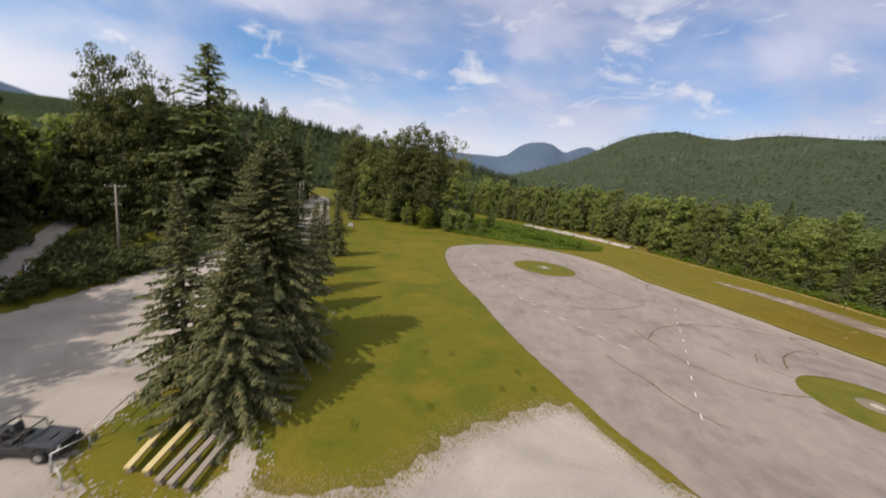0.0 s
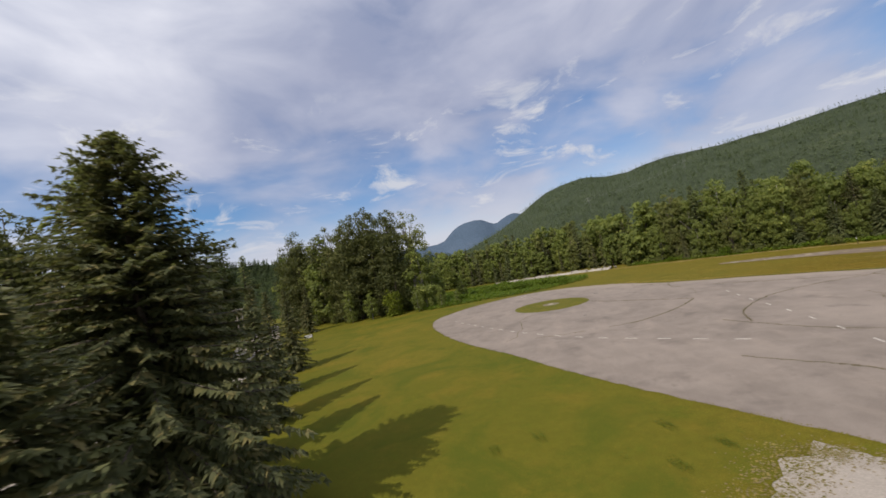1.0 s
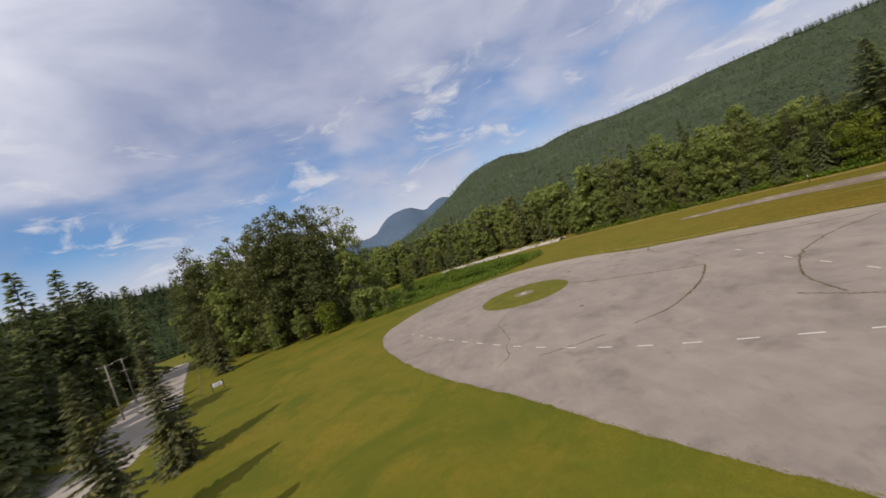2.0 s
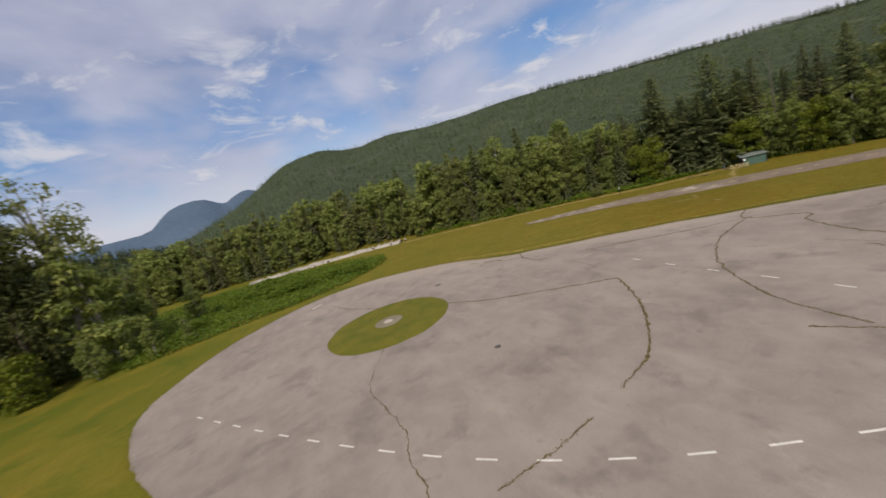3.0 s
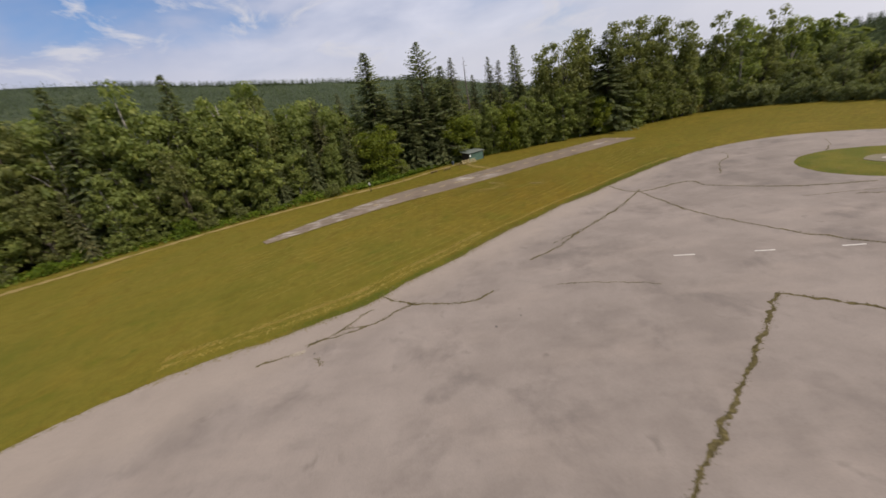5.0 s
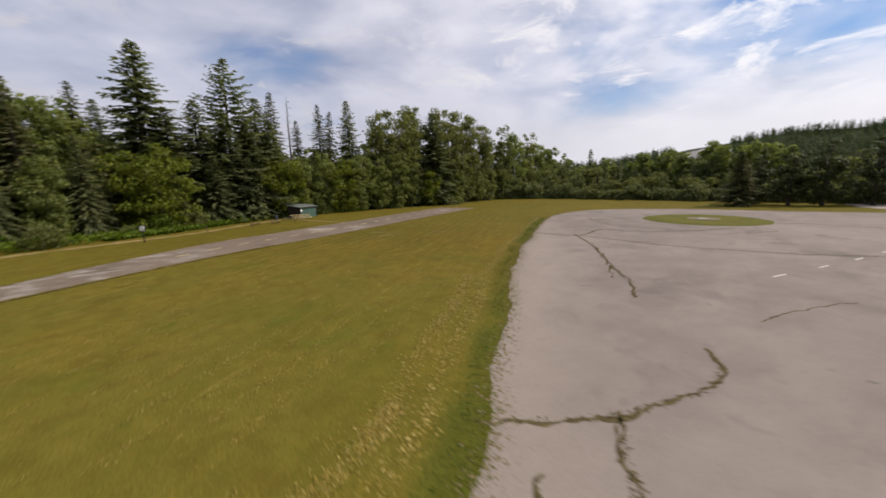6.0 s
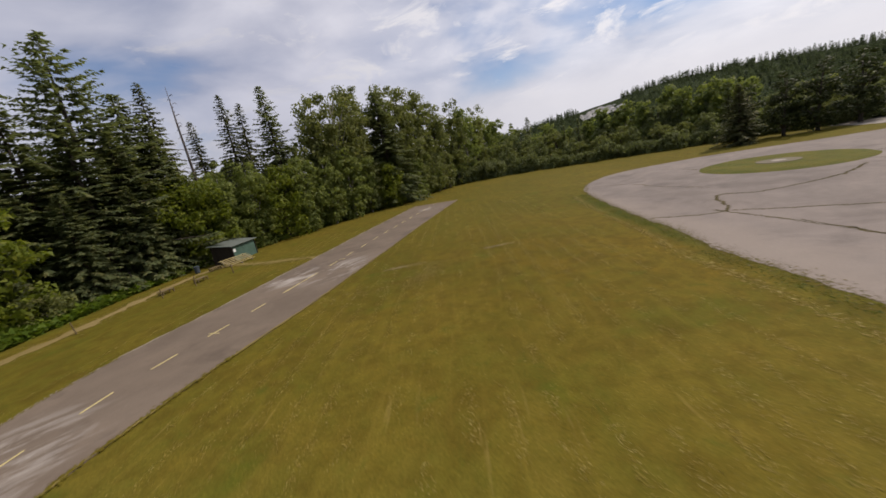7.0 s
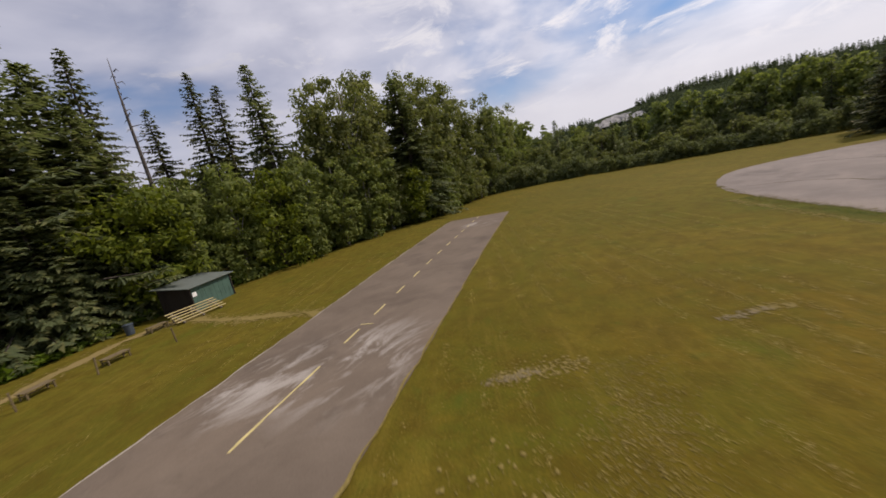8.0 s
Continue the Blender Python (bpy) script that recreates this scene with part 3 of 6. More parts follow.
dashes([(-22.2, 79.0), (-17.1, 70.2), (-12.3, 62.5), (-7.6, 56.0), (-2.3, 50.4), (3.5, 45.8), (8.5, 42.2)], 2.95, 1.1, 0.11, PAINT_W, 0.058, pavement)
dashes([(19.2, 65.6), (17.5, 57.8), (16.2, 50.0), (14.4, 41.5), (12.7, 33.0), (11.6, 27.0)], 3.9, 1.05, 0.10, PAINT_W, 0.058, pavement)
dash((-8.6, 101.4), (-6.9, 102.4), 0.3, PAINT_W, 0.058, pavement, "paint_mark")
for (x, y), r in (((6.1, 85.5), 0.42), ((-0.4, 64.2), 0.27)):
    ring = smooth_line([(x + r * math.cos(a) * (1 + 0.3 * math.sin(3 * a)), y + r * math.sin(a)) for a in np.linspace(0, 6.28, 9)[:-1]], 0.1, True)
    part("tar_patch", slab("tar_patch", ring, TAR, 0.06, 0.03, 0.05, 2), pavement, "dark tar patch")

# runway
MID = [(36.6, 100), (43.2, 92.9), (48.5, 86), (51.3, 80.3), (53.9, 75.2), (56.6, 70.0), (60.8, 62.0), (68.0, 47.6)]
line = smooth_line(MID, 0.8)
left, right = [], []
for i, q in enumerate(line):
    d = line[min(i + 1, len(line) - 1)] - line[max(i - 1, 0)]
    d = d / np.linalg.norm(d)
    n = np.array((-d[1], d[0])) * min(3.4, 0.7 + 2.7 * (i / (0.32 * len(line))) ** 0.7)
    left.append(q + n)
    right.append(q - n)
runway = tagged(new("runway", slab("runway", left + right[::-1], TARMAC, 0.045, 0.2, 0.05, 6)), "narrow grey tarmac model runway with yellow dashes", "runway", kind="structure")
dashes([(46.0, 89.4)] + MID[2:], 2.55, 1.1, 0.068, PAINT_Y, 0.056, runway)
SAND = m_gravel("pale_edge_grit", (0.25, 0.215, 0.165), (0.36, 0.315, 0.25))
part("gravel_edge", ribbon("gravel_edge", right[2:-3], 0.05, WORN, 0.05, 1.6, 0.3, 31, 0.10), runway, "pale gritty strip along the tarmac edge")
part("gravel_edge", ribbon("gravel_edge", left[16:-3], 0.05, SAND, 0.05, 1.6, 0.3, 37, 0.10), runway, "pale gritty strip along the tarmac edge")

# gravel yard, drive and road
YARD = [(-38, -45), (30, -45), (24, 8), (14, 15), (9.0, 19.9), (6.0, 22.6), (3.6, 25.0), (1.3, 26.8), (-2.4, 23.6), (-5.6, 20.0), (-7.6, 16.4), (-8.6, 13.6), (-11.4, 11.2), (-15.4, 10.2), (-16.6, 12.0), (-18.4, 12.3), (-17.2, 8.0), (-22.8, 6.2),
        (-25.2, 7.2), (-27.4, 11.5), (-32, 20), (-38, 31), (-46, 47), (-52, 58), (-57, 70), (-66, 86), (-82, 108), (-104, 138), (-124, 164), (-133, 158), (-112, 130), (-90, 100), (-73, 76), (-66, 60), (-60, 44), (-57, 36), (-54.5, 28), (-52.5, 21), (-51, 16.5), (-52, 14), (-58, 17.5), (-65.4, 22), (-79.6, 31.8), (-92, 40.5), (-104, 50), (-125, 66), (-130, 60), (-104, 44), (-88, 33.5), (-77.6, 26.5), (-69.9, 21), (-58, 11), (-44, 2), (-36, -14)]
tagged(new("gravel_yard", slab("gravel_yard", smooth_line(YARD, 0.45, True), GRAVEL, 0.03, 0.2, 0.7, 11)), "pale gravel parking yard and access road", "gravel yard", kind="structure")


def scatter(name, label, category, line, count, lo, hi, off, spread, mat, z, seed):
    """Ragged little patches of one ground lying over another along an edge."""
    g = np.random.default_rng(seed)
    pts = smooth_line(line, 0.3)
    verts, faces = [], []
    for _ in range(count):
        i = int(g.integers(1, len(pts) - 1))
        d = pts[i + 1] - pts[i - 1]
        n = np.array((-d[1], d[0])) / np.linalg.norm(d)
        c = pts[i] + n * (off + g.normal() * spread) + d * g.uniform(-0.5, 0.5)
        r = lo + (hi - lo) * g.random() ** 2.2
        turn, long = g.uniform(0, 6.28), g.uniform(0.45, 1.0)
        start = len(verts)
        lift = z + 0.004 * g.random()
        for s in range(7):
            a = 6.2832 * s / 7
            w = r * g.uniform(0.55, 1.2)
            u, v = w * math.cos(a), w * long * math.sin(a)
            verts.append((c[0] + u * math.cos(turn) - v * math.sin(turn), c[1] + u * math.sin(turn) + v * math.cos(turn), lift))
        verts.append((c[0], c[1], lift + 0.008))
        faces += [(start + s, start + (s + 1) % 7, start + 7) for s in range(7)]
    return tagged(new(name, mesh(name, verts, faces, mat)), label, category, kind="stuff")


LAWN_EDGE = [(9.0, 19.9), (6.0, 22.6), (3.6, 25.0), (1.3, 26.8), (-2.4, 23.6), (-5.6, 20.0), (-7.6, 16.4), (-8.6, 13.6), (-11.4, 11.2), (-15.4, 10.2)]
scatter("gravel_scatter", "loose pale gravel strewn over the lawn's edge", "gravel", LAWN_EDGE, 3200, 0.012, 0.09, -0.35, 0.55, WORN, 0.008, 5)
scatter("turf_scatter", "patches of grass growing into the gravel", "grass", LAWN_EDGE, 5200, 0.012, 0.075, 0.25, 0.42, GRASS, 0.034, 6)
scatter("dry_turf", "dry brown turf thinning out over the gravel", "grass", LAWN_EDGE, 6500, 0.012, 0.075, 0.45, 0.60, STRAWY, 0.036, 7)
scatter("bare_earth", "bare brown earth where the lawn thins out", "ground", LAWN_EDGE, 4200, 0.012, 0.07, -0.35, 0.7, STRAWY, 0.0085, 8)

part("pale_patch", slab("pale_patch", smooth_line([(14.25, 87.1), (14.5, 87.15), (14.75, 86.6), (14.5, 86.5)], 0.08, True), SAND, 0.0545, 0.03, 0.08, 3), pavement, "pale sandy patch")
for x, y, w in ((15.45, 86.2, 0.10), (15.2, 75.3, 0.10), (14.5, 76.6, 0.11), (14.3, 85.9, 0.09), (1.8, 68.4, 0.12)):
    ring = smooth_line([(x + w * math.cos(a) * (1 + 0.3 * math.sin(2 * a)), y + 0.6 * w * math.sin(a)) for a in np.linspace(0, 6.28, 8)[:-1]], 0.06, True)
    part("oil_stain", slab("oil_stain", ring, m_plain("oil_stain", (0.10, 0.085, 0.075), 0.8, grain=0.3, scale=6.0), 0.0545, 0.03, 0.05, x), pavement, "dark oily stain")

for i, (w, line) in enumerate(CRACKS):
    if i in (0, 1, 2, 3, 10, 11, 12, 14, 15, 16, 18, 19, 20, 21):
        scatter("crack_weeds", "crumbled grit and weeds along a crack in the asphalt", "weeds", line, int(26 * len(smooth_line(line, 0.5))), 0.008, 0.05, 0.0, 0.07, CRACK, 0.0545, 100 + i)
scatter("rim_turf", "grass creeping over the eastern edge of the asphalt", "grass", EAST_RIM, 4500, 0.012, 0.06, 0.0, 0.12, GRASS, 0.053, 41)
scatter("rim_turf", "grass creeping over the western edge of the asphalt", "grass", WEST_RIM, 4500, 0.012, 0.06, 0.0, 0.11, GRASS, 0.053, 42)
scatter("rim_grit", "loose grit along the broken edge of the asphalt", "gravel", EAST_RIM, 1400, 0.012, 0.05, -0.5, 0.17, SAND, 0.0515, 43)
YARD_EDGE = [(-14.6, 8.6), (-16.6, 12.0), (-18.4, 12.3), (-17.2, 8.0), (-22.8, 6.2), (-25.2, 7.2), (-27.4, 11.5), (-32, 20), (-38, 31)]
scatter("yard_turf", "ragged grass at the edge of the gravel yard", "grass", YARD_EDGE, 3000, 0.015, 0.09, 0.1, 0.3, GRASS, 0.034, 44)
scatter("yard_grit", "gravel strewn over the grass beside the yard", "gravel", YARD_EDGE, 1200, 0.02, 0.12, -0.2, 0.35, GRAVEL, 0.032, 45)
scatter("runway_turf", "grass growing over the ragged edge of the runway", "grass", right[:26:2], 2200, 0.015, 0.07, 0.0, 0.08, GRASS, 0.049, 46)
scatter("runway_turf", "grass growing over the ragged edge of the runway", "grass", left[:26:2], 2200, 0.015, 0.07, 0.0, 0.08, GRASS, 0.049, 47)


def verge(name, label, outline, side, closed, top):
    """Turf that slopes from the level of the paving down to the field. side: +1 when the outside lies to the line's left."""
    pts = smooth_line(outline, 0.6, closed)
    n = len(pts)
    verts, faces = [], []
    for i, q in enumerate(pts):
        a, b = (pts[(i - 1) % n], pts[(i + 1) % n]) if closed else (pts[max(i - 1, 0)], pts[min(i + 1, n - 1)])
        d = (b - a) / np.linalg.norm(b - a)
        out = np.array((-d[1], d[0])) * side
        for off, z in ((-0.5, top), (0.26, top), (3.2, -0.004)):
            verts.append((*(q + out * off), z))
    for i in range(n if closed else n - 1):
        j = (i + 1) % n
        for k2 in range(2):
            quad = (3 * i + k2, 3 * j + k2, 3 * j + k2 + 1, 3 * i + k2 + 1)
            faces.append(quad if side < 0 else quad[::-1])
    return tagged(new(name, mesh(name, verts, faces, GRASS, False)), label, "grass", kind="structure")


verge("verge", "turf sloping down from the eastern asphalt edge", PAVED[15:33], 1, False, 0.0465)
verge("verge", "turf sloping down from the western asphalt edge", PAVED[1:16], 1, False, 0.0465)


# ---- distant hills ----
def profile(stops, az):
    return float(np.interp(az, [a for a, _ in stops], [e for _, e in stops]))


def hill(name, label, stops, near, far, mat, rough=0.0, base_lift=0.0):
    """A wooded ridge round the field: stops are bearings and the heights, in degrees, at which its crest stands."""
    verts, faces = [], []
    azs = np.arange(stops[0][0], stops[-1][0] + 0.01, 0.6)
    rows = 14
    for a in azs:
        el = profile(stops, a)
        for j in range(rows + 3):
            u = min(j / rows, 1.0)
            d = near + (far - near) * u
            top = 12 + math.tan(radians(el)) * far
            z = max(top, 0.0) * (u ** 1.25)
            x, y = FIELD[0] + math.sin(radians(a)) * d, FIELD[1] + math.cos(radians(a)) * d
            z += rough * u * (noise.noise((x * 0.012, y * 0.012, 2.0)) + 0.5 * noise.noise((x * 0.04, y * 0.04, 5.0))) * (1.0 if j < rows else 0.3)
            if j > rows:
                d = far + (j - rows) * 0.25 * far
                x, y = FIELD[0] + math.sin(radians(a)) * d, FIELD[1] + math.cos(radians(a)) * d
                z = max(top, 0) * (1 - 0.5 * (j - rows))
            verts.append((x, y, z - 1.0))
    n = rows + 3
    for i in range(len(azs) - 1):
        for j in range(n - 1):
            faces.append((i * n + j, (i + 1) * n + j, (i + 1) * n + j + 1, i * n + j + 1))
    return tagged(new(name, mesh(name, verts, faces, mat, True)), label, "hill", kind="structure")


hill("far_peak", "far mountain peaks with blue haze painted in", [(-26, 3.4), (-18, 4.3), (-11, 4.4), (-9.8, 4.7), (-8.6, 5.7), (-7.5, 6.5), (-6.3, 6.9), (-4.5, 7.1), (-3.1, 6.9), (-2, 6.2), (-1.1, 5.8), (0, 6.4), (1.3, 6.9), (2.2, 6.9), (4, 6.2), (8, 5), (16, 4)], 2600, 4200, PEAK_BLUE, 10)
hill("far_slope", "mountain slope beyond the western wood, blue haze painted in", [(-96, 6.6), (-88, 6.4), (-80, 5.9), (-74, 5.5), (-72, 5.2), (-70, 4.7), (-66, 3.6), (-60, 2.5)], 2600, 4200, PEAK_BLUE, 10)
MOUNTAIN = [(-20, -0.4), (-14, 0.6), (-8, 2.2), (-3, 4.0), (0, 5.2), (1.5, 6.0), (3.2, 6.9), (5.4, 8.2), (7.5, 9.1), (9.4, 9.5), (12.4, 9.9), (16, 9.2), (19, 9.0), (21.5, 9.4), (24, 9.6), (29, 9.2), (33, 9.1), (37, 9.1), (41, 9.3), (47, 9.0), (52, 8.6), (56, 8.1), (62, 7.5), (67, 7.0), (72, 6.4), (78, 5.6), (84, 5.0), (88, 4.4), (94, 2.8), (102, 0.5), (108, -0.4)]
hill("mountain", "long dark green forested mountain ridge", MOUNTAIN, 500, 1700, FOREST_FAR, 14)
HILL_E = [(20, -1.6), (28, -1.2), (36, -0.6), (42, 0.0), (48, 0.5), (54, 0.9), (60, 1.1), (68, 1.2), (76, 1.2), (84, 1.1), (90, 0.9), (96, 0.7), (104, 0.6), (114, 0.6), (124, 0.6), (132, 0.2)]
hill("east_hill", "near conifer-covered hill behind the field", HILL_E, 170, 420, FOREST_NEAR, 6)
HILL_S = [(126, 0.3), (134, 0.4), (142, 0.8), (148, 1.4), (154, 2.3), (157, 2.7), (160, 3.0), (163, 3.5), (167, 3.9), (170, 4.0), (174, 3.8), (178, 3.5), (181, 3.2), (185, 2.8), (195, 2.8), (215, 4.0), (240, 4.0), (265, 4.0), (280, 4.4), (292, 4.9)]
hill("south_hill", "wooded hillside beyond the field's end", HILL_S, 150, 430, FOREST_NEAR, 6)
HILL_W = [(-84, 3.0), (-72, 3.0), (-66, 3.8), (-60, 5.6), (-56, 6.6), (-52, 6.9), (-48, 6.5), (-44, 6.1), (-39, 5.7), (-36, 5.2), (-30, 4.4), (-22, 3.4), (-14, 2.4), (-8, 0.6), (-4, -1.1)]
hill("west_hill", "dark wooded hillside beyond the road", HILL_W, 260, 620, FOREST_NEAR, 8)


# ---- trees ----
rng = np.random.default_rng(7)


def sprays(points, ways, lengths, widths, sag, facing=None):
    """One pointed leaf a spray: verts and faces, from arrays."""
    n = len(points)
    ways = ways / np.linalg.norm(ways, axis=1, keepdims=True)
    if facing is None:
        facing = rng.normal(size=(n, 3)) * 0.35 + (0, 0, 1)
    side = np.cross(ways, facing)
    side /= np.maximum(np.linalg.norm(side, axis=1, keepdims=True), 1e-6)
    tip = points + ways * lengths[:, None] + np.array((0, 0, -1.0)) * (sag * lengths)[:, None]
    a, b = points + side * widths[:, None], points - side * widths[:, None]
    verts = np.stack([a, tip, b], 1).reshape(-1, 3)
    faces = np.arange(3 * n).reshape(-1, 3)
    return verts, faces


def conifer_parts(h, r, branches, leaf, droop=0.35, bare=0.06, gap=0.0, power=0.8):
    """Trunk and crown of a spruce or a fir."""
    lean = rng.normal(size=2) * 0.012 * h
    tv, tf = tube([(lean[0] * u * u, lean[1] * u * u, h * u) for u in (0, 0.05, 0.3, 0.6, 0.85, 1.0)], [0.017 * h * w for w in (1.25, 1.0, 0.78, 0.5, 0.22, 0.05)], 8)
    P, W, L, B = [], [], [], []
    bv, bf = [], []
    for i in range(branches):
        u = bare + (1 - bare) * ((i + rng.random()) / branches) ** 0.92
        if gap and rng.random() < gap * (1 - u):
            continue
        long = r * (1 - u) ** power * rng.uniform(0.52, 1.18) + 0.02 * h * (1 - u) + 0.12
        az = i * 2.39996 + rng.normal() * 0.35
        out = np.array((math.cos(az), math.sin(az), 0.0))
        start = np.array((lean[0] * u * u, lean[1] * u * u, h * u))
        rise = 0.35 * (u - 0.35)
        dr = droop * (1.15 - u) * rng.uniform(0.7, 1.3)
        curve = lambda s: start + out * long * s + np.array((0, 0, long * (rise * s - dr * s * s + 0.10 * s ** 4)))
        if long > 0.6 * r:
            tube([curve(0), curve(0.5), curve(0.95)], [0.02 * long + 0.01, 0.012 * long, 0.004], 3, bv, bf)
        n = max(3, int(long / (leaf * 0.37)))
        for k2 in range(n):
            s = 0.16 + 0.86 * (k2 + rng.random() * 0.8) / n
            p = curve(s)
            way = curve(s + 0.06) - curve(s - 0.06)
            way /= np.linalg.norm(way)
            sidew = np.cross(way, (0, 0, 1))
            reach = leaf * (1.15 - 0.5 * s) * rng.uniform(0.7, 1.3) * (0.50 + 0.50 * (1 - u) ** 0.6)
            for q in (-1, 1):
                P.append(p)
                W.append(way * rng.uniform(0.3, 0.9) + sidew * q + np.array((0, 0, -0.25 + rng.normal() * 0.18)))
                L.append(reach * 1.15)
                B.append(reach * 0.34)
            P.append(p + (0, 0, 0.03))
            W.append(way + rng.normal(size=3) * 0.3 + (0, 0, -0.35 * rng.random()))
            L.append(reach)
            B.append(reach * 0.36)
    for s in np.linspace(0.86, 1.0, 14):
        for q in range(3):
            P.append(np.array((lean[0] * s * s, lean[1] * s * s, h * s)))
            W.append(np.array((rng.normal(), rng.normal(), 0.9)))
            L.append(leaf * (0.5 - 0.3 * (s - 0.86) / 0.14))
            B.append(leaf * 0.09)
    v, f = sprays(np.array(P), np.array(W), np.array(L), np.array(B), 0.18)
    return tv, tf, bv, bf, v, f


def broadleaf_parts(h, r, low, clumps, leaves, leaf, flat=1.0, trunk=0.02, airy=0.0, leaders=4):
    """Trunk with limbs, and a crown of leaf clumps round several leaders, with an uneven outline."""
    tv, tf = [], []
    bend = rng.normal(size=2) * 0.03 * h
    tube([(bend[0] * u * u, bend[1] * u * u, h * u) for u in (0, 0.05, 0.3, 0.6, 0.9)], [trunk * h * w for w in (1.2, 1.0, 0.75, 0.45, 0.12)], 7, tv, tf)
    tops = [(0.0, 0.0, 1.0)]
    for i in range(leaders - 1):
        az = 6.283 * (i + rng.uniform(0.1, 0.9)) / max(1, leaders - 1)
        far = r * rng.uniform(0.28, 0.5)
        tops.append((math.cos(az) * far, math.sin(az) * far, rng.uniform(0.72, 0.93)))
    cen = []
    for i in range(clumps):
        lx, ly, top = tops[i % leaders]
        u = rng.random() ** 0.85
        z = low + (top - low) * u
        prof = math.sin(math.pi * (0.25 + 0.62 * u)) ** 0.65
        az = rng.uniform(0, 6.283)
        lump = 1 + 0.45 * noise.noise((math.cos(az) * 1.7 + h, math.sin(az) * 1.7 + i % leaders, z * 5.0))
        d = r * (0.68 if leaders > 1 else 1.0) * prof * lump * rng.uniform(0.15, 1.0) ** 0.5
        k2 = min(1.0, 0.35 + z)
        cen.append((math.cos(az) * d + lx * k2 + bend[0] * z * z, math.sin(az) * d + ly * k2 + bend[1] * z * z, h * z * 0.97))
    for c in cen[:: max(1, clumps // 10)]:
        z0 = max(0.12 * h, c[2] - 0.3 * h)
        u = z0 / h
        root = (bend[0] * u * u, bend[1] * u * u, z0)
        mid = tuple((root[j] * 0.45 + c[j] * 0.55) + (0.04 * h if j == 2 else 0) for j in range(3))
        tube([root, mid, c], [trunk * h * 0.4, trunk * h * 0.22, 0.012], 5, tv, tf)
    P, N = [], []
    for c in cen:
        if rng.random() < airy:
            continue
        size = r * rng.uniform(0.15, 0.36)
        g = rng.normal(size=(leaves, 3))
        g /= np.linalg.norm(g, axis=1, keepdims=True)
        N.append(g + (0, 0, 0.35) + rng.normal(size=(leaves, 3)) * 0.45)
        g = g * (rng.random(leaves) ** 0.35)[:, None] * size
        g[:, 2] *= 0.75 * flat
        P.append(np.array(c) + g)
    P, N = np.concatenate(P), np.concatenate(N)
    n = len(P)
    W = np.cross(N, rng.normal(size=(n, 3)))
    W[:, 2] -= 0.25 * np.abs(W[:, 2])
    L = leaf * rng.uniform(0.6, 1.4, n)
    v, f = sprays(P, W, L, L * 0.40, 0.15, N)
    return tv, tf, v, f


def tree_thing(name, label, category, bits, bark, leafmat, group=""):
    ob = thing(name, label, category, None, group)
    tv, tf, *rest_ = bits
    if len(rest_) == 4:
        bv, bf, v, f = rest_
        off = len(tv)
        tv, tf = list(tv) + list(bv), list(tf) + [tuple(i + off for i in q) for q in bf]
    else:
        v, f = rest_
    part("trunk", mesh("trunk", tv, tf, bark, True), ob)
    part("crown", mesh("crown", v, f, leafmat), ob)
    return ob


KINDS = {}


def plant(kind, x, y, h, turn=None, wide=1.0):
    """Stands a tree of a kind at a place: the first is the model itself, the next ones are copies. h: its height."""
    if x > 46 and 26 < y < 116 and x + 0.45 * y < 126:
        kind = kind + "_near" if kind + "_near" in KINDS else kind
    elif y > 139 or x < -95 or (y < -2 and not -60 < x < -40):
        kind = kind + "_far" if kind + "_far" in KINDS else kind
    kinds = KINDS[kind]
    ob, height, used = kinds[int(rng.integers(len(kinds)))]
    s = h / height
    turn = rng.uniform(0, 360) if turn is None else turn
    m = pose(x, y, ground_height(x, y) - 0.05, 0, 0, turn) @ Matrix.Diagonal((s * wide, s * wide, s, 1))
    if not used:
        ob.matrix_basis = m
        for row in kinds:
            if row[0] is ob:
                row[2] = True
        return ob
    mine = copy_thing(ob, pose(0, 0, 0))
    mine.matrix_basis = m
    return mine


def add_kind(kind, name, label, category, bits, height, bark, leafmat, group):
    KINDS.setdefault(kind, []).append([tree_thing(name, label, category, bits, bark, leafmat, group), height, False])


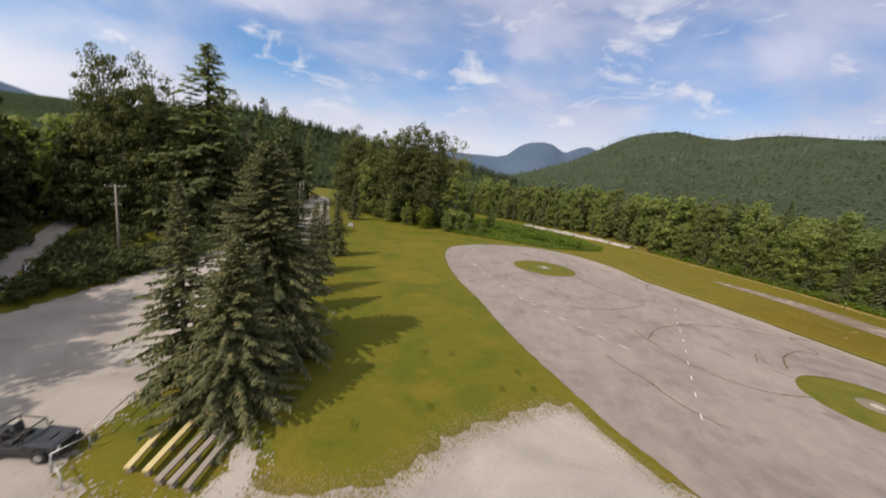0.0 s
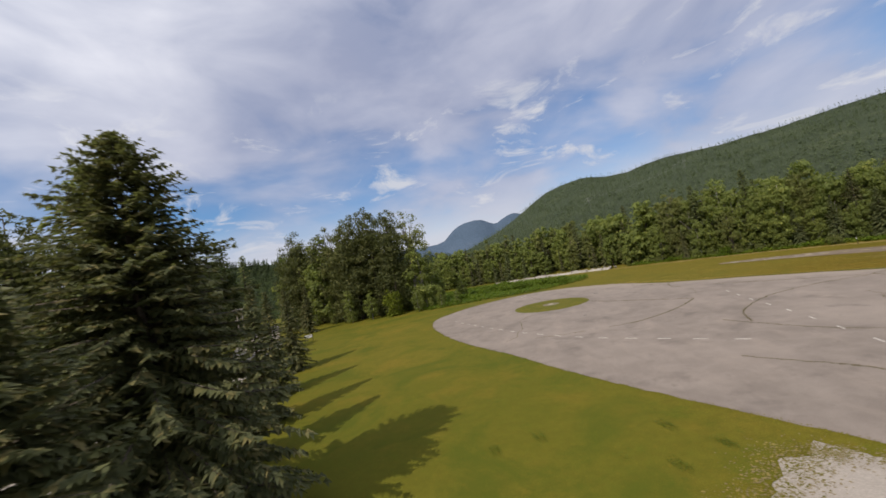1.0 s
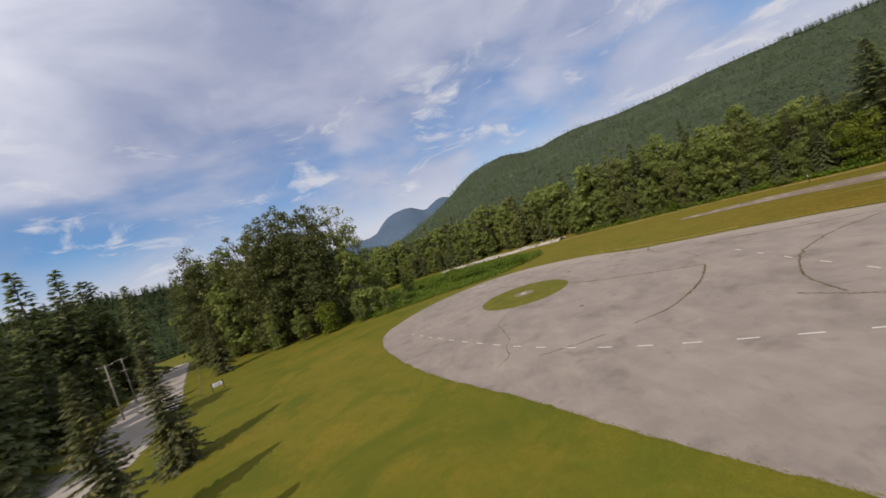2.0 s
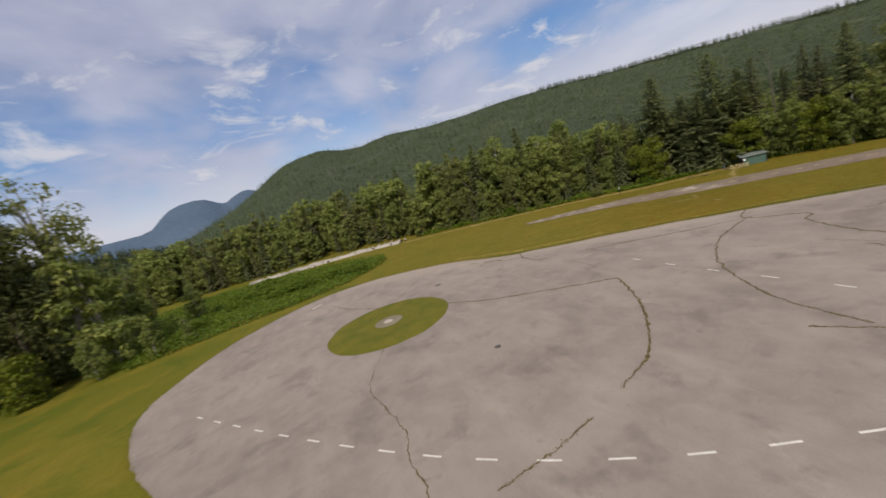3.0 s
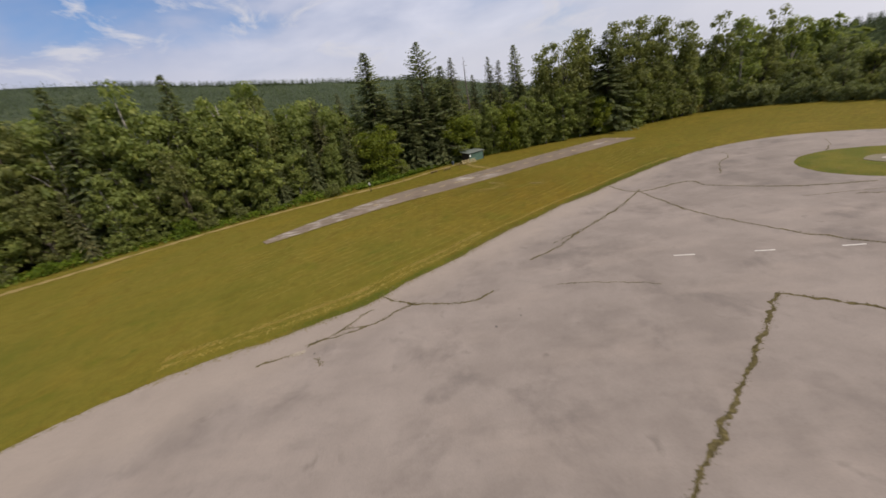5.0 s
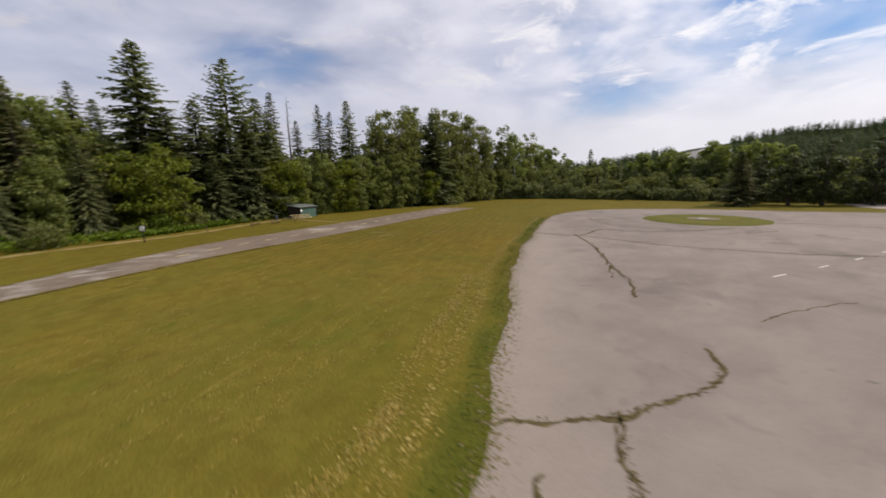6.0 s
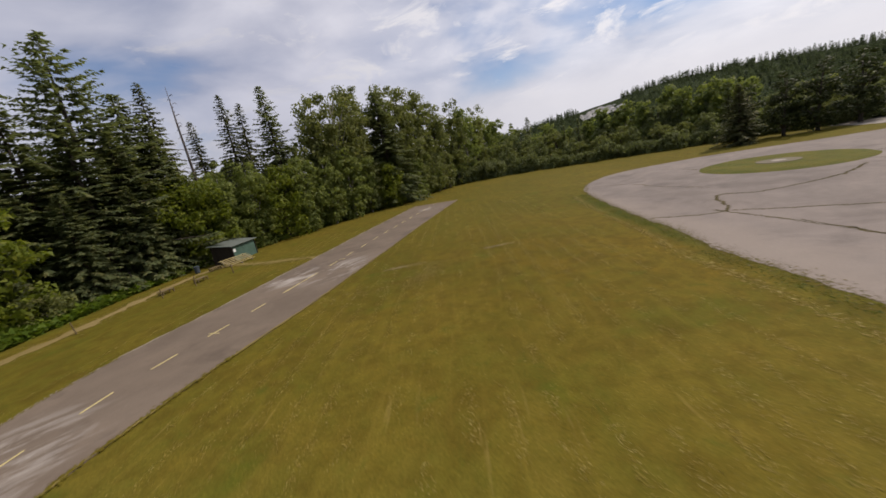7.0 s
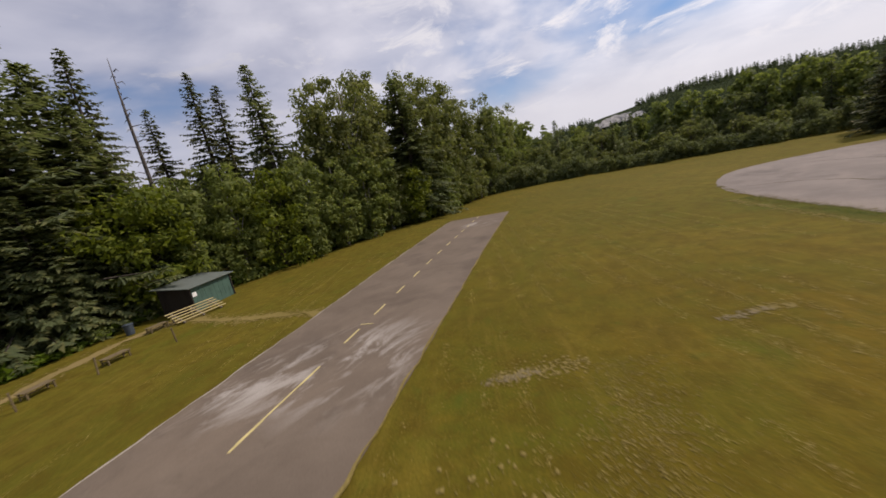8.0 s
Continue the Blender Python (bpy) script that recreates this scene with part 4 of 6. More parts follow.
FIR = ("fir_tree", "dark green conifer in the forest edge", "conifer")
HEM = ("hemlock_tree", "slim ragged conifer with drooping top", "conifer")
ALD = ("alder_tree", "leafy green alder in the forest edge", "tree")
COT = ("cottonwood_tree", "tall grey-green cottonwood with upright crown", "tree")
MAP = ("vine_maple", "bright yellow-green maple at the forest edge", "tree")
for q in range(3):
    add_kind("fir", *FIR, conifer_parts(22, 4.2, 150, 0.98, 0.36, 0.03, 0.08, 0.62), 22, BARK, NEEDLE_B, "forest edge trees")
    add_kind("thinfir", *HEM, conifer_parts(22, 3.3, 130, 0.85, 0.55, 0.04, 0.12, 0.6), 22, BARK, NEEDLE, "forest edge trees")
    add_kind("fir_near", *FIR, conifer_parts(22, 4.6, 300, 0.66, 0.42, 0.02, 0.06, 0.60), 22, BARK, NEEDLE_B, "forest edge trees")
    add_kind("thinfir_near", *HEM, conifer_parts(22, 3.4, 230, 0.62, 0.55, 0.04, 0.10, 0.58), 22, BARK, NEEDLE, "forest edge trees")
    add_kind("alder", *ALD, broadleaf_parts(16, 3.9, 0.06, 96, 46, 0.46), 16, BARK_PALE, LEAF_A, "forest edge trees")
    add_kind("alder_near", *ALD, broadleaf_parts(16, 3.9, 0.04, 150, 56, 0.42), 16, BARK_PALE, LEAF_A, "forest edge trees")
    add_kind("cottonwood", *COT, broadleaf_parts(24, 4.9, 0.05, 112, 50, 0.54, leaders=4), 24, BARK, LEAF_C, "forest edge trees")
    add_kind("cottonwood_near", *COT, broadleaf_parts(24, 4.9, 0.05, 190, 60, 0.46, leaders=4), 24, BARK, LEAF_C, "forest edge trees")
for q in range(3):
    add_kind("grove", *COT, broadleaf_parts(34, 6.2, 0.03, 250, 54, 0.48, leaders=5, trunk=0.012), 34, BARK, LEAF_G, "forest edge trees")
for q in range(2):
    add_kind("maple", *MAP, broadleaf_parts(9, 3.7, 0.03, 100, 40, 0.36), 9, BARK, LEAF_B, "forest edge trees")
    add_kind("maple_near", *MAP, broadleaf_parts(9, 3.7, 0.03, 120, 58, 0.29), 9, BARK, LEAF_B, "forest edge trees")
    add_kind("dark", "alder_tree", "broadleaf tree beyond the yard, shade painted into its leaves", "tree", broadleaf_parts(22, 5.2, 0.05, 96, 46, 0.58), 22, BARK, LEAF_D, "trees beyond the yard")
add_kind("bigfir", "spruce_tree", "tall open-branched spruce with long level boughs", "conifer", conifer_parts(24, 11.0, 210, 0.85, 0.12, 0.05, 0.15, 0.72), 24, BARK, NEEDLE_B, "forest edge trees")
add_kind("airy", "cottonwood_tree", "thin-crowned cottonwood with sky showing through", "tree", broadleaf_parts(24, 4.6, 0.36, 120, 34, 0.42, airy=0.2), 24, BARK_PALE, LEAF_C, "forest edge trees")
for q in range(3):
    add_kind("bush", "bush", "low leafy bush at the edge of the grass", "bush", broadleaf_parts(3.2, 2.5, 0.02, 40, 32, 0.29, trunk=0.012), 3.2, BARK, (LEAF_A, MEADOW, LEAF_C)[q], "bushes along the forest edge")
add_kind("hedge", *ALD, broadleaf_parts(8, 3.0, 0.03, 60, 36, 0.40), 8, BARK, WILLOW, "trees at the field's end")
add_kind("hedge", *ALD, broadleaf_parts(8, 3.0, 0.03, 60, 36, 0.40), 8, BARK, LEAF_C, "trees at the field's end")
for q in range(2):
    add_kind("dark_far", "alder_tree", "broadleaf tree beyond the yard, shade painted into its leaves", "tree", broadleaf_parts(22, 5.2, 0.05, 80, 34, 0.85), 22, BARK, LEAF_D, "trees beyond the yard")
    add_kind("alder_far", *ALD, broadleaf_parts(16, 4.0, 0.05, 70, 30, 0.8), 16, BARK, LEAF_A, "forest edge trees")
    add_kind("fir_far", *FIR, conifer_parts(22, 4.2, 90, 1.35, 0.36, 0.03, 0.05, 0.62), 22, BARK, NEEDLE_B, "forest edge trees")
    add_kind("thinfir_far", *HEM, conifer_parts(22, 3.2, 80, 1.2, 0.55, 0.04, 0.1, 0.6), 22, BARK, NEEDLE, "forest edge trees")
    add_kind("cottonwood_far", *COT, broadleaf_parts(24, 4.8, 0.05, 80, 34, 0.95), 24, BARK, LEAF_C, "forest edge trees")
for q in range(2):
    add_kind("willow", "bush", "pale green willow bush at the far end of the field", "bush", broadleaf_parts(3.2, 2.5, 0.02, 50, 40, 0.30, trunk=0.012), 3.2, BARK, WILLOW, "bushes at the field's end")
add_kind("shrub", "bush", "bright yellow-green shrub in the meadow", "bush", broadleaf_parts(3.2, 2.6, 0.02, 50, 40, 0.28, trunk=0.012), 3.2, BARK, MEADOW, "shrubs in the meadow")
add_kind("darkbush", "bush", "bush beside the gravel drive, shade painted into its leaves", "bush", broadleaf_parts(3.2, 2.7, 0.02, 36, 28, 0.34, trunk=0.012), 3.2, BARK, LEAF_D, "bushes by the drive")
for q in range(2):
    add_kind("field_spruce", "spruce_tree", "dark spruce standing beside the gravel yard", "conifer", conifer_parts(12, 2.6, 200, 0.50, 0.30, 0.02, 0.0), 12, BARK, NEEDLE, "spruces beside the yard")

# two great spruces by the yard
hero = tree_thing("spruce_tree", "broad shaggy spruce beside the gravel yard", "conifer", conifer_parts(18.9, 6.4, 760, 0.52, 0.42, 0.02, 0.0, 0.58), BARK, NEEDLE, "spruces beside the yard")
hero.matrix_basis = pose(-25.2, 21.4, -0.05, 0, 0, 40)
hero = tree_thing("spruce_tree", "open spruce with a thin top beside stacked planks", "conifer", conifer_parts(15.4, 4.4, 260, 0.50, 0.30, 0.10, 0.45, 0.9), BARK, NEEDLE, "spruces beside the yard")
hero.matrix_basis = pose(-25.8, 14.2, -0.05, 0, 0, 10)
hero = tree_thing("spruce_tree", "low bushy spruce beside stacked planks", "conifer", conifer_parts(12.2, 4.9, 400, 0.52, 0.30, 0.03, 0.05, 0.72), BARK, NEEDLE, "spruces beside the yard")
hero.matrix_basis = pose(-21.6, 14.4, -0.05, 0, 0, 70)
for x, y, h in ((-30.0, 29.5, 14.5), (-33.1, 37.2, 12.5), (-37.9, 45.9, 12.0), (-43.0, 57.2, 12.2), (-70.0, 105.5, 14.0)):
    plant("field_spruce", x, y, h)

# the eastern forest edge, tree by tree
for kind, x, y, h in (("bigfir", 79.0, 82.4, 23.4), ("fir", 80.5, 78.4, 18.6), ("thinfir", 81.0, 75.8, 19.8), ("thinfir", 82.5, 71.6, 16.0), ("thinfir", 81.0, 68.2, 18.6), ("thinfir", 81.2, 66.6, 17.6), ("fir", 81.0, 62.8, 19.8),
                      ("cottonwood", 80.5, 57.2, 19.6), ("airy", 80.5, 53.8, 19.0), ("cottonwood", 80.8, 50.6, 20.4), ("fir", 80.2, 44.4, 19.0), ("cottonwood", 83.5, 47.4, 20.5), ("cottonwood", 82.5, 41.0, 20.4), ("cottonwood", 82.0, 38.2, 20.6), ("cottonwood", 83.0, 33.2, 20.2), ("cottonwood", 84.0, 27.5, 19.4), ("cottonwood", 85.0, 21.0, 18.8), ("alder", 86.0, 14.5, 18.4), ("cottonwood", 88.0, 8.0, 18.2), ("alder", 90.0, 1.0, 16.8), ("alder", 92.0, -7.0, 15.2),
                      ("fir", 75.0, 92.2, 22.6), ("fir", 73.5, 89.5, 15.0), ("fir", 75.5, 86.5, 16.5), ("fir", 77.5, 79.8, 14.5), ("thinfir", 71.0, 97.5, 16.5), ("thinfir", 66.0, 101.0, 15.5), ("alder", 64.6, 105.2, 16.0), ("cottonwood", 61.8, 109.4, 18.4), ("alder", 58.0, 112.8, 18.8), ("fir", 55.5, 117.5, 22.0), ("alder", 51.0, 122.0, 21.0), ("fir", 47.5, 127.5, 21.5), ("cottonwood", 43.5, 133.5, 22.5), ("alder", 69.5, 100.5, 14.5), ("alder", 37.5, 140.0, 21.0), ("fir", 66.5, 97.0, 10.5), ("fir", 62.5, 102.5, 10.0), ("fir", 58.0, 107.0, 9.0),
                      ("maple", 68.8, 91.0, 10.0), ("fir", 74.8, 83.4, 15.5), ("fir", 76.2, 80.4, 14.0), ("maple", 76.6, 76.2, 9.6), ("alder", 76.8, 72.6, 9.6), ("alder", 77.2, 69.2, 10.2), ("maple", 77.6, 65.8, 9.4), ("alder", 77.6, 62.2, 10.2), ("alder", 78.2, 58.4, 10.0), ("alder", 78.4, 54.6, 10.6), ("alder", 79.4, 50.8, 9.4), ("maple", 79.2, 46.8, 7.6), ("alder", 80.4, 43.0, 9.6), ("alder", 80.4, 38.8, 8.6), ("alder", 82.0, 34.6, 8.6), ("bush", 80.4, 40.8, 4.6),
                      ("alder", 83.0, 30.0, 8.4), ("alder", 83.8, 25.4, 8.0), ("alder", 84.8, 20.4, 7.6), ("alder", 64.6, 99.6, 8.4), ("alder", 60.6, 105.0, 8.0), ("alder", 57.0, 109.4, 7.6), ("fir", 74.0, 80.8, 9.0), ("fir", 72.0, 85.2, 9.0), ("fir", 78.4, 77.0, 15.0)):
    plant(kind, x, y, h, None, 1.5 if kind == "fir" and (74 < y < 95 or 44 < y < 45) else 1.0)

EDGE = [(31, 141), (42, 127), (50, 115), (56.5, 106), (62.5, 97), (69, 88.5), (75.5, 77), (78.5, 66), (80.5, 54), (83, 40), (85, 28)]
edge = smooth_line(EDGE, 3.4)
for i, q in enumerate(edge):
    d = edge[min(i + 1, len(edge) - 1)] - edge[max(i - 1, 0)]
    out = np.array((-d[1], d[0])) / np.linalg.norm(d)          # away from the field
    rows_ = ((1.5, 9, 13), (6.0, 14, 18), (12.5, 18, 21)) if q[1] > 104 else ((8.5, 12, 15.5), (14.0, 14, 17.5)) if q[1] > 86 else ((9.0, 9.5, 12.5), (14.0, 11.5, 14))
    for row, (off, hlow, hhigh) in enumerate(rows_):
        x, y = q + out * (off + rng.normal() * 1.2) + rng.normal(size=2) * 0.8
        kind = ("alder", "alder", "fir", "alder", "thinfir", "cottonwood", "alder", "cottonwood")[int(rng.integers(8))] if q[1] > 60 else ("cottonwood", "alder", "cottonwood", "fir")[int(rng.integers(4))]
        plant(kind + "_far" if row == 2 or (row == 1 and q[1] < 86) else kind, x, y, rng.uniform(hlow, hhigh))
    if rng.random() < 0.9:
        x, y = q + out * (-0.6 + rng.normal() * 0.5)
        if math.hypot(x - 72.5, y - 74.5) > 5:
            plant("bush", x, y, rng.uniform(1.2, 2.6))

# beyond the gravel bar, to the north
for q in smooth_line([(-62, 205), (-38, 193), (-14, 182), (8, 172), (24, 160), (32, 148)], 3.6):
    for off, lo, hi in ((0, 9, 14), (8, 15, 20), (17, 18, 24)):
        plant(("alder", "fir", "alder", "thinfir", "alder", "cottonwood")[int(rng.integers(6))], q[0] + rng.normal() + off * 0.5, q[1] + off + rng.normal(), rng.uniform(lo, hi))

# shrubs in the meadow strip
for i in range(46):
    u = rng.random()
    plant("shrub", -30 + 35 * u + rng.normal() * 1.5, 118 + 8 * rng.random() + 30 * rng.random() * (1 - abs(2 * u - 0.9)), rng.uniform(1.2, 2.6), None, 1.3)

# the tall cottonwoods north-west of the pad
for x, y, h, kind in ((-85, 128, 35, "grove"), (-92, 134, 34, "grove"), (-62, 118.5, 31, "grove"), (-73, 125, 32, "grove"), (-67, 123, 33, "grove"), (-59, 119, 35, "grove"), (-52.5, 120, 36.5, "grove"), (-46, 118, 34, "grove"), (-40, 120, 33, "airy"), (-55, 127, 35, "grove"), (-72, 124, 30, "alder"), (-79, 129, 30, "cottonwood"), (-48, 127, 33, "fir"), (-37, 118, 20, "alder"), (-86, 132, 31, "cottonwood"), (-62, 128, 34, "grove"),
                      (-60, 113, 10, "alder"), (-53, 112.5, 9, "alder"), (-45.5, 111.5, 8.5, "maple"), (-38, 111.5, 7.0, "alder"), (-31, 112, 6, "alder"), (-70, 121, 10, "alder"), (-79, 125.5, 11, "alder"), (-92, 142, 26, "fir"), (-26.5, 113.5, 4.5, "alder"), (-100, 152, 26, "cottonwood"), (-73, 136, 32, "cottonwood"), (-94, 136, 28, "alder"), (-34, 126, 11, "alder"), (-27, 132, 9, "alder"), (-38, 134, 14, "fir"), (-44, 140, 17, "alder"),
                      (-112, 117, 38, "fir"), (-118, 132, 36, "fir"), (-124, 148, 34, "fir"), (-116, 112, 40, "fir"), (-113, 165, 34, "thinfir"), (-89, 132, 30, "fir"), (-120, 130, 36, "fir"), (-88, 140, 28, "thinfir"), (-112, 122, 27, "dark"), (-117, 128, 27, "dark")):
    plant(kind, x, y, h)

# the dark wood west of the yard and along the road
for x, y, h, kind in ((-74, 55, 38.5, "fir"), (-68, 63, 26, "fir"), (-84, 51, 35, "grove"), (-92, 47, 36, "grove"), (-79, 60, 33, "cottonwood"), (-100, 44, 21.5, "alder"), (-108, 50, 23, "alder"), (-86, 62, 28, "dark"), (-95, 58, 29, "dark"), (-77, 68, 26, "dark"), (-82, 76, 27, "fir"), (-90, 84, 27, "fir"),
                      (-98, 92, 26, "dark"), (-106, 102, 27, "fir"), (-114, 113, 27, "dark"), (-122, 124, 28, "fir"), (-131, 136, 28, "dark"), (-142, 150, 28, "fir"), (-118, 58, 23, "alder"), (-128, 62, 23, "alder"), (-112, 32, 26, "dark"), (-122, 38, 26, "dark"), (-70, 57, 20, "dark"), (-76, 50, 19, "dark"), (-101, 52, 24, "alder"), (-90, 55, 29, "dark"), (-108, 42, 20.5, "alder"), (-96, 43, 20, "dark"), (-87, 45.5, 17, "dark"),
                      (-71, 48, 12, "dark"), (-77, 46, 12, "dark"), (-84, 45, 13, "dark"), (-92, 42, 13, "dark"), (-67, 54, 11, "dark"), (-65, 48.5, 9, "dark"), (-72, 68, 13, "dark"), (-80, 80, 13, "dark"), (-92, 98, 14, "dark"), (-104, 114, 14, "fir"), (-140, 128, 26, "dark"), (-118, 84, 28, "fir"), (-104, 74, 28, "dark"), (-90, 130, 11, "fir"), (-112, 66, 29, "dark"), (-96, 70, 28, "dark"),
                      (-120, 96, 28, "fir"), (-134, 108, 28, "dark"), (-150, 120, 28, "fir"), (-132, 80, 28, "dark")):
    plant(kind, x, y, h, None, 1.55 if (x, y) == (-74, 55) else 1.0)
for x, y in ((-63, 38), (-67, 41), (-70, 37), (-74, 39), (-79, 41), (-60.5, 31), (-64, 29), (-69, 30.5), (-74, 32), (-63, 51), (-66.5, 58), (-86, 43), (-66, 35), (-71, 34), (-78, 36), (-83, 39), (-61.5, 35), (-64, 43), (-57, 27), (-60, 28), (-64, 26.5), (-68, 28), (-72, 30), (-67, 33), (-58.5, 30.5), (-56.5, 33), (-59, 40), (-58.5, 36), (-76, 34), (-61, 45), (-62, 48), (-58, 25), (-61, 24.4), (-64, 25), (-56, 26), (-55.5, 28.5), (-67, 26), (-70, 28), (-54.5, 17.5), (-56, 19.5), (-57.5, 22), (-55, 22.5), (-59.5, 22.8), (-54.6, 25), (-56.5, 36), (-57, 31), (-84, 27), (-90, 31), (-97, 37), (-87, 24), (-93, 29.5), (-103, 43), (-100, 36), (-81, 22), (-72, 20.6), (-76, 23.4), (-79, 25.6), (-83, 28.6)):
    plant("darkbush", x + rng.normal() * 0.5, y + rng.normal() * 0.5, rng.uniform(1.4, 3.0), None, 1.3)
# the trees south-west of the yard, whose shade lies over it
for x, y, h, kind in ((-58, -2, 23, "alder"), (-52, -8, 22, "fir"), (-64, 3, 23, "cottonwood"), (-70, -2, 24, "alder"), (-46, -12, 21, "alder"), (-58, -12, 24, "fir"), (-76, 5, 22, "alder"), (-84, 10, 24, "cottonwood"), (-92, 14, 24, "alder"), (-66, -10, 24, "alder"), (-100, 20, 25, "alder"), (-50, 1, 17, "alder"), (-78, -6, 24, "fir"), (-90, 2, 24, "alder"),
                      (-43.5, -9, 24, "alder"), (-45, -3.5, 23, "alder"), (-49, -4, 24, "fir"), (-53, -1, 24, "alder"), (-55.5, 3, 22, "alder"), (-60, 5, 23, "alder"), (-66, 8, 24, "alder"), (-71, 9, 24, "fir"), (-62, -4, 25, "alder"), (-50, -10, 25, "alder"), (-74, 13, 22, "alder"), (-82, 17, 22, "alder"), (-110, 21, 27, "alder"), (-104, 15, 26, "alder"), (-118, 27, 27, "alder"), (-96, 9, 25, "alder"), (-88, 7, 26, "alder"), (-100, 5, 27, "alder"), (-112, 13, 27, "alder"), (-92, -2, 27, "alder"), (-106, 8, 27, "alder"), (-80, 12, 24, "alder"), (-108, 14, 31, "dark"), (-114, 16, 31, "dark"), (-120, 22, 31, "dark"), (-102, 11, 30, "dark"), (-97, 15, 29, "dark"), (-126, 28, 31, "dark"), (-118, 12, 33, "dark"), (-53, 8, 20, "alder"),
                      (-86, 21, 24, "dark"), (-94, 26, 25, "dark"), (-102, 32, 26, "dark"), (-79, 16.5, 22, "dark"), (-110, 38, 20.5, "alder"), (-96, 34, 14, "dark"), (-104, 40, 15, "dark"), (-69, 16, 17, "dark"), (-74, 19.5, 16, "dark"), (-80, 22.5, 17, "dark"), (-64, 13.5, 15, "dark")):
    plant(kind + "_far" if kind + "_far" in KINDS and x < -60 else kind, x, y, h)

# the far end of the field
plant("field_spruce", 34.6, 17.4, 8.4, None, 1.75)
for x, y, h in ((30.0, 12.0, 9.0), (26.5, 11.0, 9.5), (22.0, 6.5, 10.0), (34.5, 10.5, 8.0)):
    plant("dark", x, y, h, None, 1.3)
for q in smooth_line([(84, 20), (78, 14), (68, 11), (56, 8.5), (44, 6.5), (30, 4), (14, 0)], 2.4):
    plant("willow", q[0], q[1] + rng.normal() * 0.6, rng.uniform(2.6, 4.2), None, 0.85)
    plant("hedge", q[0] + rng.normal(), q[1] - 3.5 + rng.normal() * 0.8, rng.uniform(4.0, 6.5))
    plant(("hedge", "hedge", "hedge", "fir_far")[int(rng.integers(4))], q[0] + rng.normal(), q[1] - 11 + rng.normal() * 2, rng.uniform(6.5, 10.0))
for x, y, h in ((60, -3, 12.5), (56, -5, 13.5), (52, -4, 12), (48, -7, 14.5), (45, -4, 13), (41, -6, 14), (38, -9, 13), (64, -6, 11), (69, -4, 10), (35, -5, 12.5), (74, 1, 9.5)):
    plant("alder", x, y, h * 0.86)
plant("fir", 96, -36, 15.5)
plant("alder", 88, -34, 12.5)


for rows_ in KINDS.values():
    for ob, height, used in rows_:
        if not used:
            for child in list(ob.children):
                bpy.data.objects.remove(child)
            bpy.data.objects.remove(ob)


# ---- woods further off, as masses ----
def small_conifer(n=36):
    """A far conifer, one metre tall: drooping sprays round an axis."""
    u = (np.arange(n) + rng.random(n)) / n * 0.96 + 0.02
    a6 = np.arange(n) * 2.4 + rng.normal(size=n) * 0.4
    r6 = 0.17 * (1 - u) ** 0.75 * rng.uniform(0.7, 1.15, n)
    out = np.stack([np.cos(a6), np.sin(a6), np.zeros(n)], 1)
    P = np.stack([np.zeros(n), np.zeros(n), u], 1) + out * 0.02
    W = out + np.stack([np.zeros(n), np.zeros(n), rng.uniform(-0.55, -0.1, n)], 1)
    W[-3:] = (0.0, 0.0, 1.0)
    N = out * 0.8 + (0, 0, 0.8) + rng.normal(size=(n, 3)) * 0.2
    return sprays(P, W, r6 + 0.035, 0.055 + 0.05 * (1 - u), 0.1, N)


def small_broadleaf(n=50):
    """A far broadleaf tree, one metre tall: leaf sprays round several lumps."""
    lumps = []
    for k2 in range(7):
        u = (k2 + 0.5) / 7
        a6 = rng.uniform(0, 6.283)
        off = 0.18 * math.sin(math.pi * (0.15 + 0.75 * u)) * rng.uniform(0.3, 1.1)
        lumps.append((off * math.cos(a6), off * math.sin(a6), 0.10 + 0.74 * u))
    lumps = np.array(lumps)[np.arange(n) % 7]
    g = rng.normal(size=(n, 3))
    g /= np.linalg.norm(g, axis=1, keepdims=True)
    N = g + (0, 0, 0.3) + rng.normal(size=(n, 3)) * 0.3
    W = np.cross(N, rng.normal(size=(n, 3)))
    L = rng.uniform(0.10, 0.20, n)
    return sprays(lumps + g * rng.uniform(0.06, 0.13, n)[:, None], W, L, L * 0.5, 0.1, N)


SMALL_C, SMALL_B = [small_conifer() for _ in range(6)], [small_broadleaf() for _ in range(6)]
TINY_C = [small_conifer(22) for _ in range(6)]


def far_woods(name, label, spots, cards, mat, tall, shape):
    """Many small trees as one mass."""
    V, F, count = [], [], 0
    for x, y, z in spots:
        h = rng.uniform(*tall)
        v, f = (SPECK_C if cards < 10 else TINY_C if cards < 20 else SMALL_C if rng.random() < shape else SMALL_B)[int(rng.integers(6))]
        a6 = rng.uniform(0, 6.283)
        c, s6 = math.cos(a6) * h, math.sin(a6) * h
        w = rng.uniform(1.0, 1.6)
        V.append(np.stack([x + (v[:, 0] * c - v[:, 1] * s6) * w, y + (v[:, 0] * s6 + v[:, 1] * c) * w, z + v[:, 2] * h], 1))
        F.append(f + count)
        count += len(v)
    me = bpy.data.meshes.new(name)
    me.from_pydata(np.concatenate(V).tolist(), [], np.concatenate(F).tolist())
    me.materials.append(mat)
    return tagged(new(name, me), label, "forest", kind="stuff")


def polar(az, d):
    return FIELD[0] + math.sin(radians(az)) * d, FIELD[1] + math.cos(radians(az)) * d


